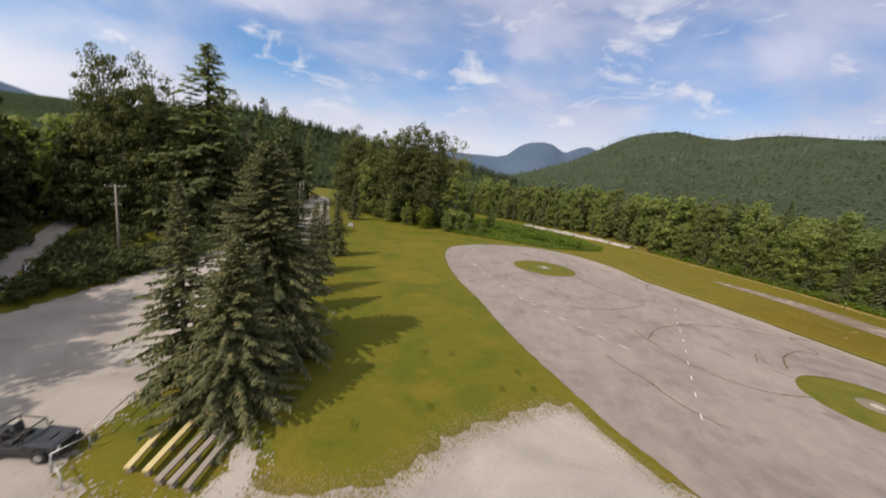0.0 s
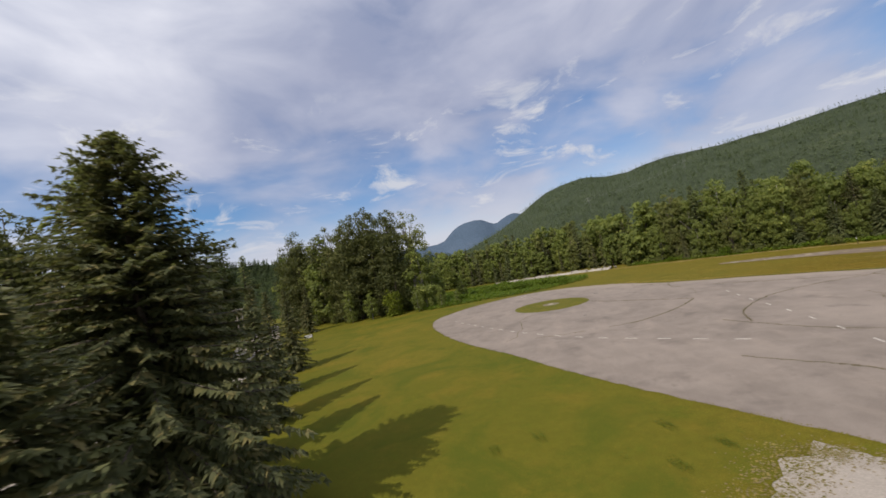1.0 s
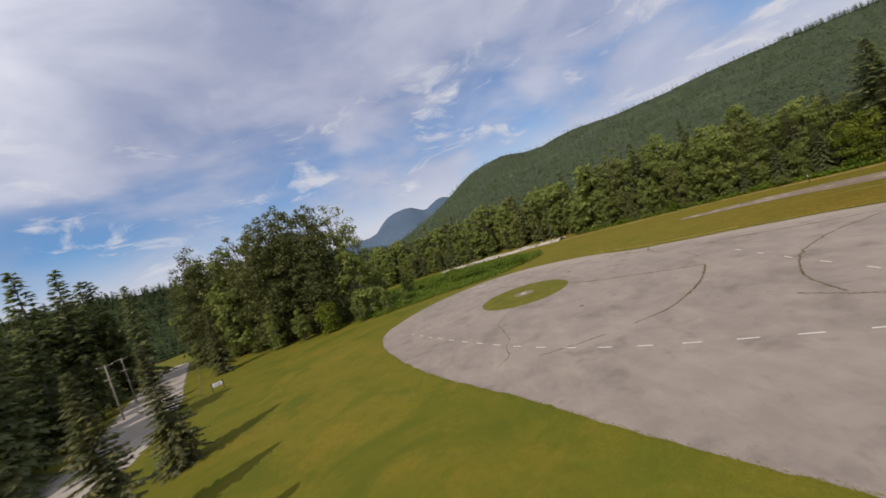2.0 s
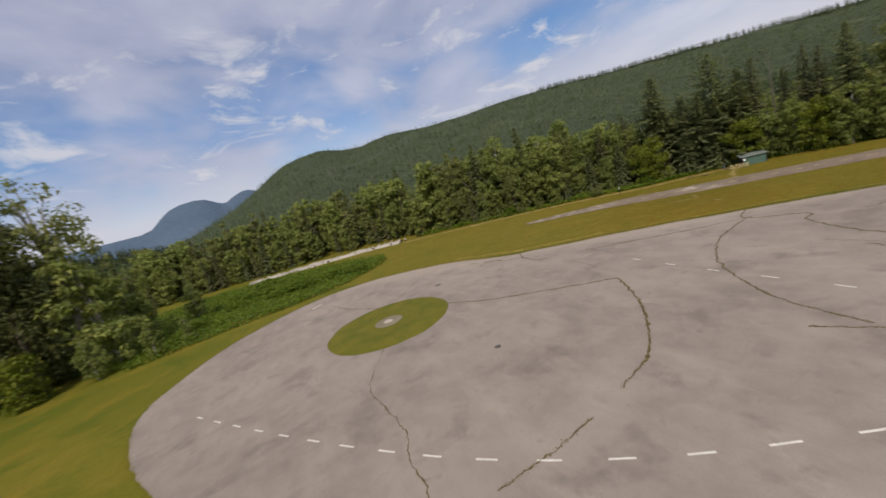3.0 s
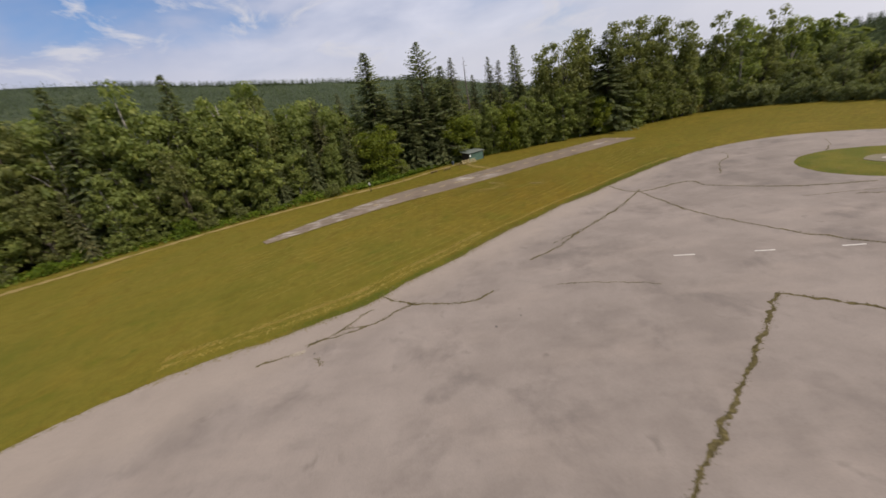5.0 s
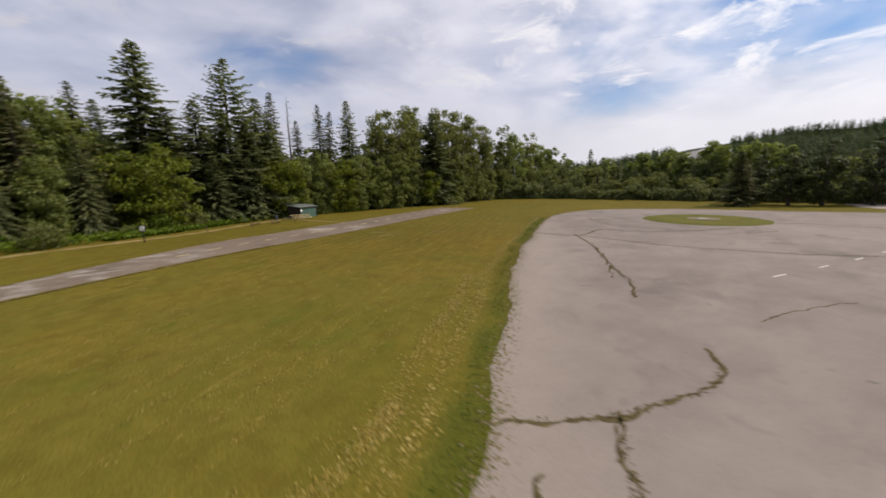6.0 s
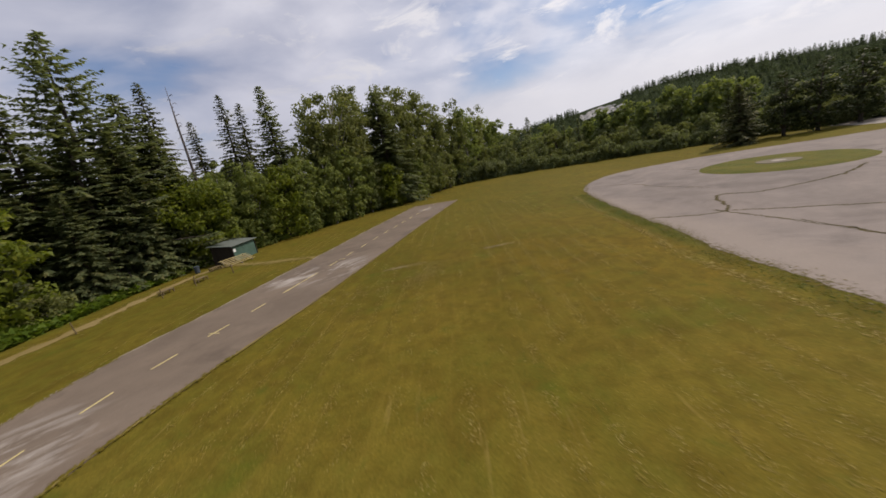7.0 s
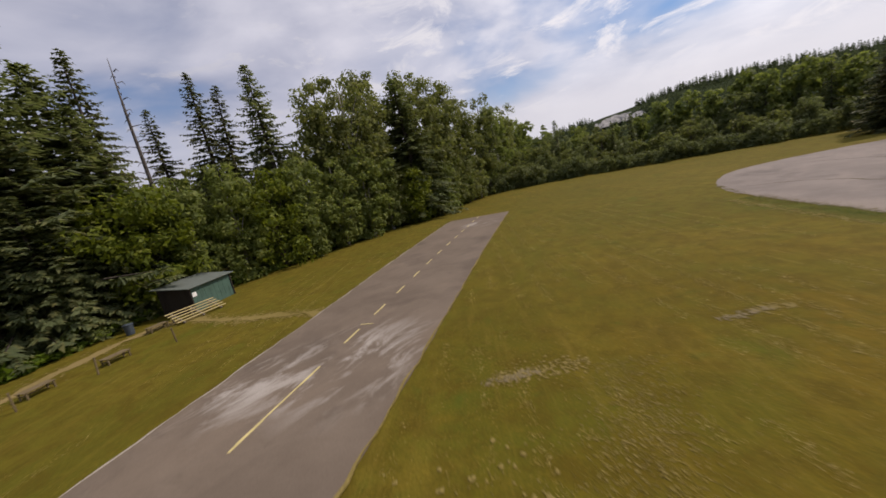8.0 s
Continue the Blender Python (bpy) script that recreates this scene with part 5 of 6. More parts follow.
def on_hill(stops, near, far, count, lo=0.0, hi=1.0):
    spots = []
    for _ in range(count):
        a = rng.uniform(stops[0][0], stops[-1][0])
        u = lo + (hi - lo) * rng.random() ** 0.8
        d = near + (far - near) * u
        top = max(12 + math.tan(radians(profile(stops, a))) * far, 0)
        spots.append((*polar(a, d), top * u ** 1.25 - 2.0))
    return spots


far_woods("forest_east", "mixed forest filling the ground behind the edge", [(*(np.array(q) + (off + rng.normal() * 3, off * 0.4 + rng.normal() * 3)), 0.0) for q in smooth_line(EDGE, 5.0) for off in (22, 27, 33, 40, 48, 58, 68)], 90, FAR_LEAF, (10, 13), 0.7)
far_woods("forest_south_east", "mixed forest beyond the field corner", [(*polar(a, d), 0.0) for a, d in zip(rng.uniform(94, 134, 700), rng.uniform(92, 330, 700))], 70, FAR_LEAF, (8, 13), 0.5)
far_woods("forest_west", "dark mixed forest beyond the road", [(a, d, 0.0) for a, d in zip(rng.uniform(-185, -134, 260), rng.uniform(15, 150, 260))], 70, FAR_LEAF, (14, 20), 0.5)
far_woods("forest_north", "mixed forest on the valley floor", [(*polar(a, d), 0.0) for a, d in zip(rng.uniform(-34, 45, 900), rng.uniform(150, 420, 900))], 70, FAR_LEAF, (12, 19), 0.75)
far_woods("forest_hill_east", "conifers over the near hill", on_hill(HILL_E, 170, 420, 900), 40, HILL_LEAF, (6, 10), 0.8)
QUARRY = (155.4, 161.5)
far_woods("forest_hill_south", "trees over the southern hillside", [q for q in on_hill(HILL_S[:15], 150, 430, 2900) + on_hill(HILL_S[:15], 150, 430, 520, 0.92, 1.0) if not (QUARRY[0] < math.degrees(math.atan2(q[0] - FIELD[0], q[1] - FIELD[1])) < QUARRY[1] and math.hypot(q[0] - FIELD[0], q[1] - FIELD[1]) > 300)], 40, HILL_LEAF, (5, 9), 0.94)
far_woods("forest_hill_west", "conifers over the western hillside", on_hill(HILL_W, 260, 620, 2200) + on_hill(HILL_W, 260, 620, 500, 0.92, 1.0), 30, HILL_LEAF, (9, 14), 0.95)
SPECK_C = [small_conifer(10) for _ in range(6)]
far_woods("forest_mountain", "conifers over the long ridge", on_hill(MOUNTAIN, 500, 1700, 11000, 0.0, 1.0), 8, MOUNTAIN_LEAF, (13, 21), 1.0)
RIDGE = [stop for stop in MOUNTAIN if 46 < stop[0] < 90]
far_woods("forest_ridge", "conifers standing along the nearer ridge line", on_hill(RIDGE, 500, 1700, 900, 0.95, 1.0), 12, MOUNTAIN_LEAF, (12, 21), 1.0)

# pale rock face laid open on the southern hillside
bm = bmesh.new()
grid = []
for i in range(25):
    a = QUARRY[0] + (QUARRY[1] - QUARRY[0]) * i / 24
    lean = 0.30 + 0.26 * math.sin(math.pi * i / 24) + 0.10 * noise.noise((i * 0.35, 1.0, 4.0))
    row = []
    for j in range(13):
        u = 0.62 + lean * (j / 12) * 0.46
        d = 150 + 280 * u
        z = max(12 + math.tan(radians(profile(HILL_S, a))) * 430, 0) * u ** 1.25
        row.append(bm.verts.new((*polar(a, d), z - 0.4 + 1.6 * noise.noise((i * 0.5, j * 0.6, 2.0)) + 0.8 * (j % 3 == 0))))
    grid.append(row)
for i in range(24):
    for j in range(12):
        bm.faces.new((grid[i][j], grid[i][j + 1], grid[i + 1][j + 1], grid[i + 1][j]))
tagged(new("rock_face", from_bm("rock_face", bm, m_gravel("quarry_rock", (0.20, 0.20, 0.19), (0.34, 0.335, 0.32)))), "pale grey bare rock face on the wooded hillside", "rock", kind="structure")


# ---- meadow plants before the gravel bar ----
def meadow(name, label, ring, count, size):
    xs, ys = [p[0] for p in ring], [p[1] for p in ring]
    P = []
    while len(P) < count:
        x, y = rng.uniform(min(xs), max(xs)), rng.uniform(min(ys), max(ys))
        inside = False
        for (x1, y1), (x2, y2) in zip(ring, ring[1:] + ring[:1]):
            if (y1 > y) != (y2 > y) and x < (x2 - x1) * (y - y1) / (y2 - y1) + x1:
                inside = not inside
        if inside:
            clump = 0.5 + 0.9 * max(0.0, noise.noise((x * 0.16, y * 0.16, 4.0)))
            P.append((x, y, rng.random() * clump * size))
    P = np.array(P)
    n = len(P)
    W = rng.normal(size=(n, 3)) * (1, 1, 0.4) + (0, 0, 0.25)
    L = rng.uniform(0.2, 0.55, n)
    v, f = sprays(P, W, L, L * 0.42, 0.1, rng.normal(size=(n, 3)) * 0.5 + (0, 0, 1))
    return tagged(new(name, mesh(name, v, f, MEADOW)), label, "undergrowth", kind="stuff")


meadow("meadow_plants", "lush green undergrowth before the gravel bar", [(-34, 109.5), (-21, 110.5), (-9, 109.8), (0, 111.5), (8, 116.5), (12, 121), (14, 130), (6, 142), (-8, 157), (-30, 172), (-58, 162), (-48, 126)], 47000, 1.4)
meadow("edge_plants", "tangled green undergrowth below the forest edge", [(29, 139), (40, 125.5), (48, 113.5), (54.5, 104.5), (60.5, 95.5), (67, 87), (73, 78), (77, 66), (79, 54), (81.5, 40), (83.5, 28), (89, 28), (86, 44), (83, 60), (80, 74), (74, 86), (62, 103), (46, 126), (35, 142)], 12000, 1.1)
meadow("verge_plants", "bright green low plants between the path and the trees", [(60.5, 95), (64, 89.5), (68.5, 84.5), (72, 80.5), (74.5, 79), (75.5, 81.5), (71, 87.5), (65, 95)], 9000, 0.6)


# ---- the gravel bar ----
BAR = [(-17, 169.2), (-8, 164.4), (2, 159), (13, 152), (20, 146.4), (24.5, 141.6)]
bar = thing("gravel_bar", "pale heap of river rock along the water", "gravel bar", None, "", "structure")
verts, faces = [], []
bl = smooth_line(BAR, 1.2)
for i, q in enumerate(bl):
    d = bl[min(i + 1, len(bl) - 1)] - bl[max(i - 1, 0)]
    n = np.array((-d[1], d[0])) / np.linalg.norm(d)
    for j, (o, z) in enumerate(((-2.0, -0.2), (-1.0, 0.4), (0.0, 0.7), (1.0, 0.45), (2.0, -0.2))):
        w = 1 + 0.5 * noise.noise((q[0] * 0.3, q[1] * 0.3, 1.5))
        verts.append((*(q + n * o * w), z * (1 + 0.9 * noise.noise((q[0] * 0.25, q[1] * 0.25, j * 1.3))) if z > 0 else z))
for i in range(len(bl) - 1):
    for j in range(4):
        faces.append((i * 5 + j, i * 5 + 5 + j, i * 5 + 6 + j, i * 5 + 1 + j))
part("bank", mesh("bank", verts, faces, ROCK), bar)
stone_bm = bmesh.new()
bmesh.ops.create_icosphere(stone_bm, subdivisions=1, radius=0.5)
for v in stone_bm.verts:
    v.co *= 1 + 0.35 * noise.noise(v.co * 2.3)
    v.co.z *= 0.7
STONE = from_bm("boulder", stone_bm, ROCK)
for q in bl[::1]:
    for _ in range(2):
        s = rng.uniform(0.4, 1.1)
        part("boulder", STONE, bar, "", pose(q[0] + rng.normal() * 1.2, q[1] + rng.normal() * 1.2, 0.3 + 0.2 * rng.random(), rng.uniform(0, 90), rng.uniform(0, 90), rng.uniform(0, 360)) @ Matrix.Diagonal((s, s * 1.2, s * 0.8, 1)))

# ---- paths worn in the grass ----
for i, (w, pts) in enumerate(((1.2, [(24, 139), (35.5, 126), (45, 115.5), (52, 106.5), (57.2, 97), (60.5, 90), (64, 85.2), (67.0, 82.2), (69.5, 78.8), (70.0, 76)]), (0.9, [(69.5, 75.6), (65.1, 74.6), (62.2, 73.3), (58.2, 71.6)]))):
    scatter("path_edge", "bare earth and dry turf along the worn path", "path", pts, (5500, 2200)[i], 0.02, 0.11, 0.0, (0.7, 0.32)[i], WORN, 0.012, 60 + i)
    tagged(new("worn_path", ribbon("worn_path", pts, w * (0.75, 0.5)[i], (TRACK, WORN)[i], 0.022, 0.8, 0.5, 40 + i, 0.5)), "narrow bare earth path worn in grass", "path", kind="structure")

for p, q in (((55.0, 72.2), (55.5, 72.45)), ((49.87, 82.5), (50.43, 82.78)), ((52.45, 78.1), (53.7, 75.6))):
    dash(p, q, 0.055, PAINT_Y, 0.0568, runway, "paint_mark")
scatter("bare_patch", "small bare sandy scrape in the grass", "ground", [(48.4, 73.4), (47.5, 72.6), (46.7, 71.8)], 420, 0.015, 0.07, 0.0, 0.2, WORN, 0.012, 21)
scatter("bare_patch", "small bare sandy scrape in the grass", "ground", [(43.8, 68.1), (43.4, 67.7), (43.0, 67.4)], 220, 0.015, 0.06, 0.0, 0.13, WORN, 0.012, 22)
scatter("bare_patch", "small bare sandy scrape in the grass", "ground", [(47.6, 78.6), (46.4, 76.6), (45.8, 75.2)], 160, 0.02, 0.09, 0.0, 0.6, WORN, 0.012, 23)

scatter("bare_patch", "thin greyish worn patch in the mown grass", "ground", [(46.0, 71.4), (45.3, 72.8), (44.7, 74.2), (44.6, 75.6)], 3000, 0.006, 0.030, 0.0, 0.55, WORN, 0.010, 24)
for x, y, seed in ((48.0, 73.1, 25), (43.9, 68.25, 26)):
    scatter("bare_scrape", "pale sandy scrape worn through the grass", "ground", [(x + 0.55, y + 0.45), (x + 0.2, y + 0.2), (x - 0.2, y - 0.2), (x - 0.5, y - 0.45)], 150, 0.015, 0.08, 0.0, 0.08, STRAWY, 0.014, seed)

# ---- shed and what stands by it ----
GREEN_PAINT = m_plain("green_paint", (0.055, 0.105, 0.080), 0.6, grain=0.2, scale=2.0)
# dark timber; also stands for the shade inside the shed's open end
DARK_WOOD = m_wood("dark_wood_and_shade", (0.018, 0.014, 0.011), (0.05, 0.04, 0.03))
ROOFING = m_plain("pale_metal_roof", (0.13, 0.15, 0.135), 0.55, 0.1, 0.15, 3.0)
WHITE = m_plain("white_board", (0.75, 0.75, 0.73), 0.6, grain=0.06)
BLACK = m_plain("black_board", (0.02, 0.02, 0.02), 0.6, grain=0.3)


def make_shed(m):
    s = thing("shed", "small green shed with dark open end at the forest edge", "shed", m)
    # x along the green wall, y into the wood
    L, D, lo, hi = 3.9, 2.4, 1.7, 2.0
    for i in range(9):
        w = L / 9
        part("wall_board", box("wall_board", (w - 0.012, 0.04, lo), GREEN_PAINT, (-L / 2 + w * (i + 0.5), -D / 2, lo / 2), 0.004), s)
    for i in range(7):
        w = D / 7
        y = -D / 2 + w * (i + 0.5)
        h = lo + (hi - lo) * (i + 0.5) / 7
        part("wall_board", box("wall_board", (0.04, w - 0.012, h), GREEN_PAINT, (L / 2, y, h / 2), 0.004), s)
        # the open end is boarded up, its inner shade given as near-black wood
        part("wall_board", box("wall_board", (0.04, w - 0.012, h), DARK_WOOD, (-L / 2, y, h / 2), 0.004), s, "dark board standing for the shaded open end")
    part("back_wall", box("back_wall", (L, 0.05, hi), DARK_WOOD, (0, D / 2, hi / 2)), s, "dark stained back wall")
    slope = math.degrees(math.atan2(hi - lo, D))
    part("roof", box("roof", (L + 0.5, D + 0.6, 0.06), ROOFING, (0, 0, (lo + hi) / 2 + 0.06), 0.01, (slope, 0, 0)), s, "pale sheet metal roof")
    for x in (-L / 2 + 0.05, L / 2 - 0.05):
        part("corner_post", box("corner_post", (0.1, 0.1, lo), DARK_WOOD, (x, -D / 2 - 0.04, lo / 2)), s)
    part("notice", box("notice", (0.35, 0.02, 0.3), WHITE, (-L / 2 + 0.35, -D / 2 - 0.05, 1.2), 0.003), s, "small white notice")
    part("floor", box("floor", (L, D, 0.08), DARK_WOOD, (0, 0, 0.04)), s)


make_shed(pose(72.6, 74.2, 0.0, 0, 0, -55) @ Matrix.Scale(0.94, 4))


def bleacher(m):
    b = thing("plank_stack", "stepped stack of long yellow wooden planks before the shed", "bench", m)
    for i in range(5):
        part("plank", box("plank", (3.4, 0.19, 0.05), PLANK_NEW, (0, 0.34 * i, 0.20 + 0.13 * i), 0.008), b)
    for x in (-1.3, 0, 1.3):
        part("bearer", box("bearer", (0.09, 1.8, 0.09), PLANK_OLD, (x, 0.68, 0.38), 0.006, (20.9, 0, 0)), b)
        part("leg", box("leg", (0.09, 0.09, 0.64), PLANK_OLD, (x, 1.36, 0.32), 0.006), b)
        part("leg", box("leg", (0.09, 0.09, 0.2), PLANK_OLD, (x, 0.05, 0.1), 0.006), b)


bleacher(pose(68.9, 75.0, 0, 0, 0, -74) @ Matrix.Scale(0.85, 4))


BENCH_WOOD = m_wood("brown_bench_wood", (0.10, 0.075, 0.04), (0.22, 0.17, 0.09))


def work_table(m):
    t = thing("work_table", "low weathered wooden stand on the worn path", "table", m, "stands by the path")
    for y in (-0.25, 0.0, 0.25):
        part("slat", box("slat", (1.3, 0.2, 0.04), BENCH_WOOD, (0, y, 0.38), 0.006), t)
    for x in (-0.55, 0.55):
        for y in (-0.28, 0.28):
            part("leg", box("leg", (0.07, 0.07, 0.36), BENCH_WOOD, (x, y, 0.18), 0.005, (0, 0, 0)), t)
        part("brace", box("brace", (0.05, 0.62, 0.06), BENCH_WOOD, (x, 0, 0.2), 0.005), t)
    part("stretcher", box("stretcher", (1.1, 0.05, 0.06), BENCH_WOOD, (0, 0, 0.2), 0.005), t)


for x, y, a in ((65.7, 79.3, -62), (65.2, 81.8, -58), (69.4, 77.2, -70)):
    work_table(pose(x, y, 0, 0, 0, a) @ Matrix.Scale(0.8, 4))


def post(m, h, label):
    p = thing("fence_post", label, "post", m, "posts along the path")
    part("shaft", box("shaft", (0.06, 0.06, h), BENCH_WOOD, (0, 0, h / 2), 0.01), p)
    part("cap", box("cap", (0.075, 0.075, 0.03), BENCH_WOOD, (0, 0, h + 0.01), 0.006), p)


for x, y in ((64.8, 77.1), (64.4, 80.0), (63.7, 82.3), (61.4, 87.0)):
    post(pose(x, y, 0, rng.normal() * 4, rng.normal() * 4, 20), 0.75, "short grey wooden post beside the path")

bin_ = thing("rubbish_bin", "blue-grey round bin near the shed", "bin", pose(70.9, 78.3, 0) @ Matrix.Diagonal((0.8, 0.8, 0.72, 1)))
BLUE_GREY = m_plain("blue_grey_plastic", (0.05, 0.065, 0.08), 0.5)
tv, tf = tube([(0, 0, 0), (0, 0, 0.05), (0, 0, 0.8), (0, 0, 0.84)], [0.24, 0.26, 0.30, 0.31], 18)
part("body", mesh("body", tv, tf, BLUE_GREY, False), bin_)
tv, tf = tube([(0, 0, 0.84), (0, 0, 0.88), (0, 0, 0.94)], [0.33, 0.33, 0.2], 18)
part("lid", mesh("lid", tv, tf, BLUE_GREY, False), bin_)

sg = thing("sign", "small white board on a dark post by the trees", "sign", pose(57.2, 92.0, 0, 0, 0, -118))
part("post", box("post", (0.09, 0.09, 1.2), DARK_WOOD, (0, 0, 0.6)), sg)
part("board", box("board", (0.40, 0.04, 0.45), WHITE, (0, -0.06, 1.3), 0.01), sg)
part("surround", box("surround", (0.52, 0.03, 0.56), BLACK, (0, -0.03, 1.3), 0.01), sg)


# ---- yard: planks, vehicle, rails, signs, poles ----
def bench_beam(m, mat, label):
    b = thing("beam_bench", label, "bench", m, "beams beside the yard")
    part("beam", box("beam", (4.1, 0.34, 0.14), mat, (0, 0, 0.42), 0.012), b)
    for x in (-1.8, 0.0, 1.8):
        part("block", box("block", (0.25, 0.3, 0.35), PLANK_OLD, (x, 0, 0.175), 0.015), b)


for i, (x0, y0, turn) in enumerate(((-22.4, 9.7, 116), (-21.25, 10.0, 112), (-20.0, 9.9, 108), (-19.25, 10.05, 107), (-18.4, 10.2, 109))):
    bench_beam(pose(x0, y0, 0.02, 0, 0, turn), PLANK_NEW if i in (0, 1) else PLANK_OLD, "long new yellow timber beam bench" if i in (0, 1) else "long weathered grey timber beam bench")


def rail(points, label):
    r = thing("pipe_barrier", label, "barrier", None, "pipe barriers at the yard")
    tv, tf = tube([(*p, 0.85) for p in points], [0.035] * len(points), 8)
    part("top_rail", mesh("top_rail", tv, tf, STEEL, True), r)
    for p in points:
        tv, tf = tube([(*p, 0.0), (*p, 0.86)], [0.04, 0.04], 8)
        part("post", mesh("post", tv, tf, STEEL, True), r)


rail([(-27.4, 11.8), (-25.8, 8.8)], "galvanised pipe barrier beside the planks")
rail([(-25.2, 8.2), (-25.3, 6.6)], "short galvanised pipe barrier at the yard")
rail([(-24.9, 6.4), (-23.2, 6.0)], "low pipe barrier near the planks")


def make_vehicle(m):
    """An open dark off-roader: x ahead, z up."""
    car = thing("vehicle", "dark open-topped off-roader parked on the gravel", "car", m)
    BODY = m_plain("dark_car_paint", (0.030, 0.032, 0.034), 0.35, 0.2, 0.2, 2.0)
    GLASS, k = material("windscreen_glass")
    g = k.n("BsdfGlass", {"Color": (0.9, 0.95, 0.95, 1), "Roughness": 0.02, "IOR": 1.45})
    k.n("OutputMaterial", {"Surface": g.outputs[0]})
    RUBBER = m_plain("tyre_rubber", (0.015, 0.015, 0.015), 0.85)
    SEAT = m_plain("seat_cloth", (0.035, 0.033, 0.03), 0.9)
    LAMP = m_plain("lamp_glass", (0.6, 0.6, 0.58), 0.15)
    bm = bmesh.new()
    prof = [(-2.1, 0.45), (-2.1, 1.0), (-0.9, 1.02), (-0.85, 0.85), (0.45, 0.85), (0.55, 1.08), (1.9, 0.98), (2.1, 0.9), (2.12, 0.5), (1.75, 0.45), (1.62, 0.75), (1.12, 0.75), (0.98, 0.42), (-0.95, 0.42), (-1.1, 0.75), (-1.6, 0.75), (-1.75, 0.45)]
    a = [bm.verts.new((x, -0.82, z)) for x, z in prof]
    f = bm.faces.new(a)
    res = bmesh.ops.extrude_face_region(bm, geom=[f])
    for v in res["geom"]:
        if isinstance(v, bmesh.types.BMVert):
            v.co.y = 0.82
    bmesh.ops.recalc_face_normals(bm, faces=bm.faces)
    bmesh.ops.bevel(bm, geom=[e for e in bm.edges if abs(e.verts[0].co.y - e.verts[1].co.y) < 0.01], offset=0.05, segments=2, affect="EDGES", profile=0.5)
    part("body", from_bm("body", bm, BODY), car)
    part("bumper", box("bumper", (0.14, 1.6, 0.16), DARK_STEEL, (2.2, 0, 0.55), 0.03), car)
    part("bumper", box("bumper", (0.14, 1.6, 0.16), DARK_STEEL, (-2.18, 0, 0.55), 0.03), car)
    part("bonnet_vent", box("bonnet_vent", (0.5, 0.6, 0.05), BODY, (1.2, 0, 1.05), 0.02), car)
    part("windscreen", box("windscreen", (0.02, 1.35, 0.42), GLASS, (0.46, 0, 1.33), 0.0, (0, -18, 0)), car)
    for y in (-0.72, 0.72):
        tv, tf = tube([(0.56, y, 1.05), (0.4, y, 1.58)], [0.03, 0.03], 6)
        part("screen_pillar", mesh("screen_pillar", tv, tf, DARK_STEEL, True), car)
        tv, tf = tube([(0.4, y, 1.58), (-0.9, y, 1.66), (-1.9, y, 1.02)], [0.035, 0.035, 0.035], 6)
        part("roll_bar", mesh("roll_bar", tv, tf, DARK_STEEL, True), car)
        tv, tf = tube([(-0.9, y, 1.0), (-0.9, y, 1.66)], [0.035, 0.035], 6)
        part("roll_bar", mesh("roll_bar", tv, tf, DARK_STEEL, True), car)
        tv, tf = tube([(2.06, y * 0.8, 0.8), (2.15, y * 0.8, 0.8)], [0.1, 0.09], 12)
        part("headlight", mesh("headlight", tv, tf, LAMP, True), car)
        part("mirror", box("mirror", (0.06, 0.16, 0.12), BODY, (0.5, y * 1.28, 1.15), 0.02), car)
        part("seat", box("seat", (0.5, 0.5, 0.16), SEAT, (-0.35, y * 0.5, 0.95), 0.05), car)
        part("seat_back", box("seat_back", (0.14, 0.5, 0.6), SEAT, (-0.66, y * 0.5, 1.22), 0.05, (0, -10, 0)), car)
    for z, x in ((1.58, 0.4), (1.66, -0.9)):
        tv, tf = tube([(x, -0.72, z), (x, 0.72, z)], [0.035, 0.035], 6)
        part("cross_bar", mesh("cross_bar", tv, tf, DARK_STEEL, True), car)
    for x in (-1.35, 1.37):
        for y in (-0.84, 0.84):
            w = part("wheel", mesh("wheel", *tube([(x, y - 0.12, 0.38), (x, y - 0.1, 0.38), (x, y + 0.1, 0.38), (x, y + 0.12, 0.38)], [0.33, 0.38, 0.38, 0.33], 20), RUBBER), car)
            part("rim", mesh("rim", *tube([(x, y - 0.126, 0.38), (x, y + 0.126, 0.38)], [0.2, 0.2], 14), STEEL), w)


make_vehicle(pose(-27.7, 6.7, 0.03, 0, 0, 24))


def utility_pole(m, h, turn=0.0):
    p = thing("utility_pole", "weathered wooden utility pole with crossarms", "utility pole", m, "utility poles")
    tv, tf = tube([(0, 0, -0.3), (0, 0, h * 0.5), (0, 0, h)], [0.17, 0.15, 0.11], 10)
    part("shaft", mesh("shaft", tv, tf, POLE_WOOD, True), p)
    for z, w in ((h - 0.35, 2.4), (h - 3.0, 1.3)):
        part("crossarm", box("crossarm", (w, 0.1, 0.12), POLE_WOOD, (0, 0.12, z), 0.01), p)
        for x in (-w / 2 + 0.1, -w / 6, w / 6, w / 2 - 0.1):
            tv, tf = tube([(x, 0.12, z + 0.06), (x, 0.12, z + 0.12), (x, 0.12, z + 0.2)], [0.02, 0.045, 0.03], 8)
            part("insulator", mesh("insulator", tv, tf, WHITE, True), p)
    return p


utility_pole(pose(-63.9, 32.0, 0, 0, 0, 60), 11.3)
utility_pole(pose(-80, 90, 0, 0, 0, 55), 11)
utility_pole(pose(-92, 106, 0, 0, 0, 55), 11)


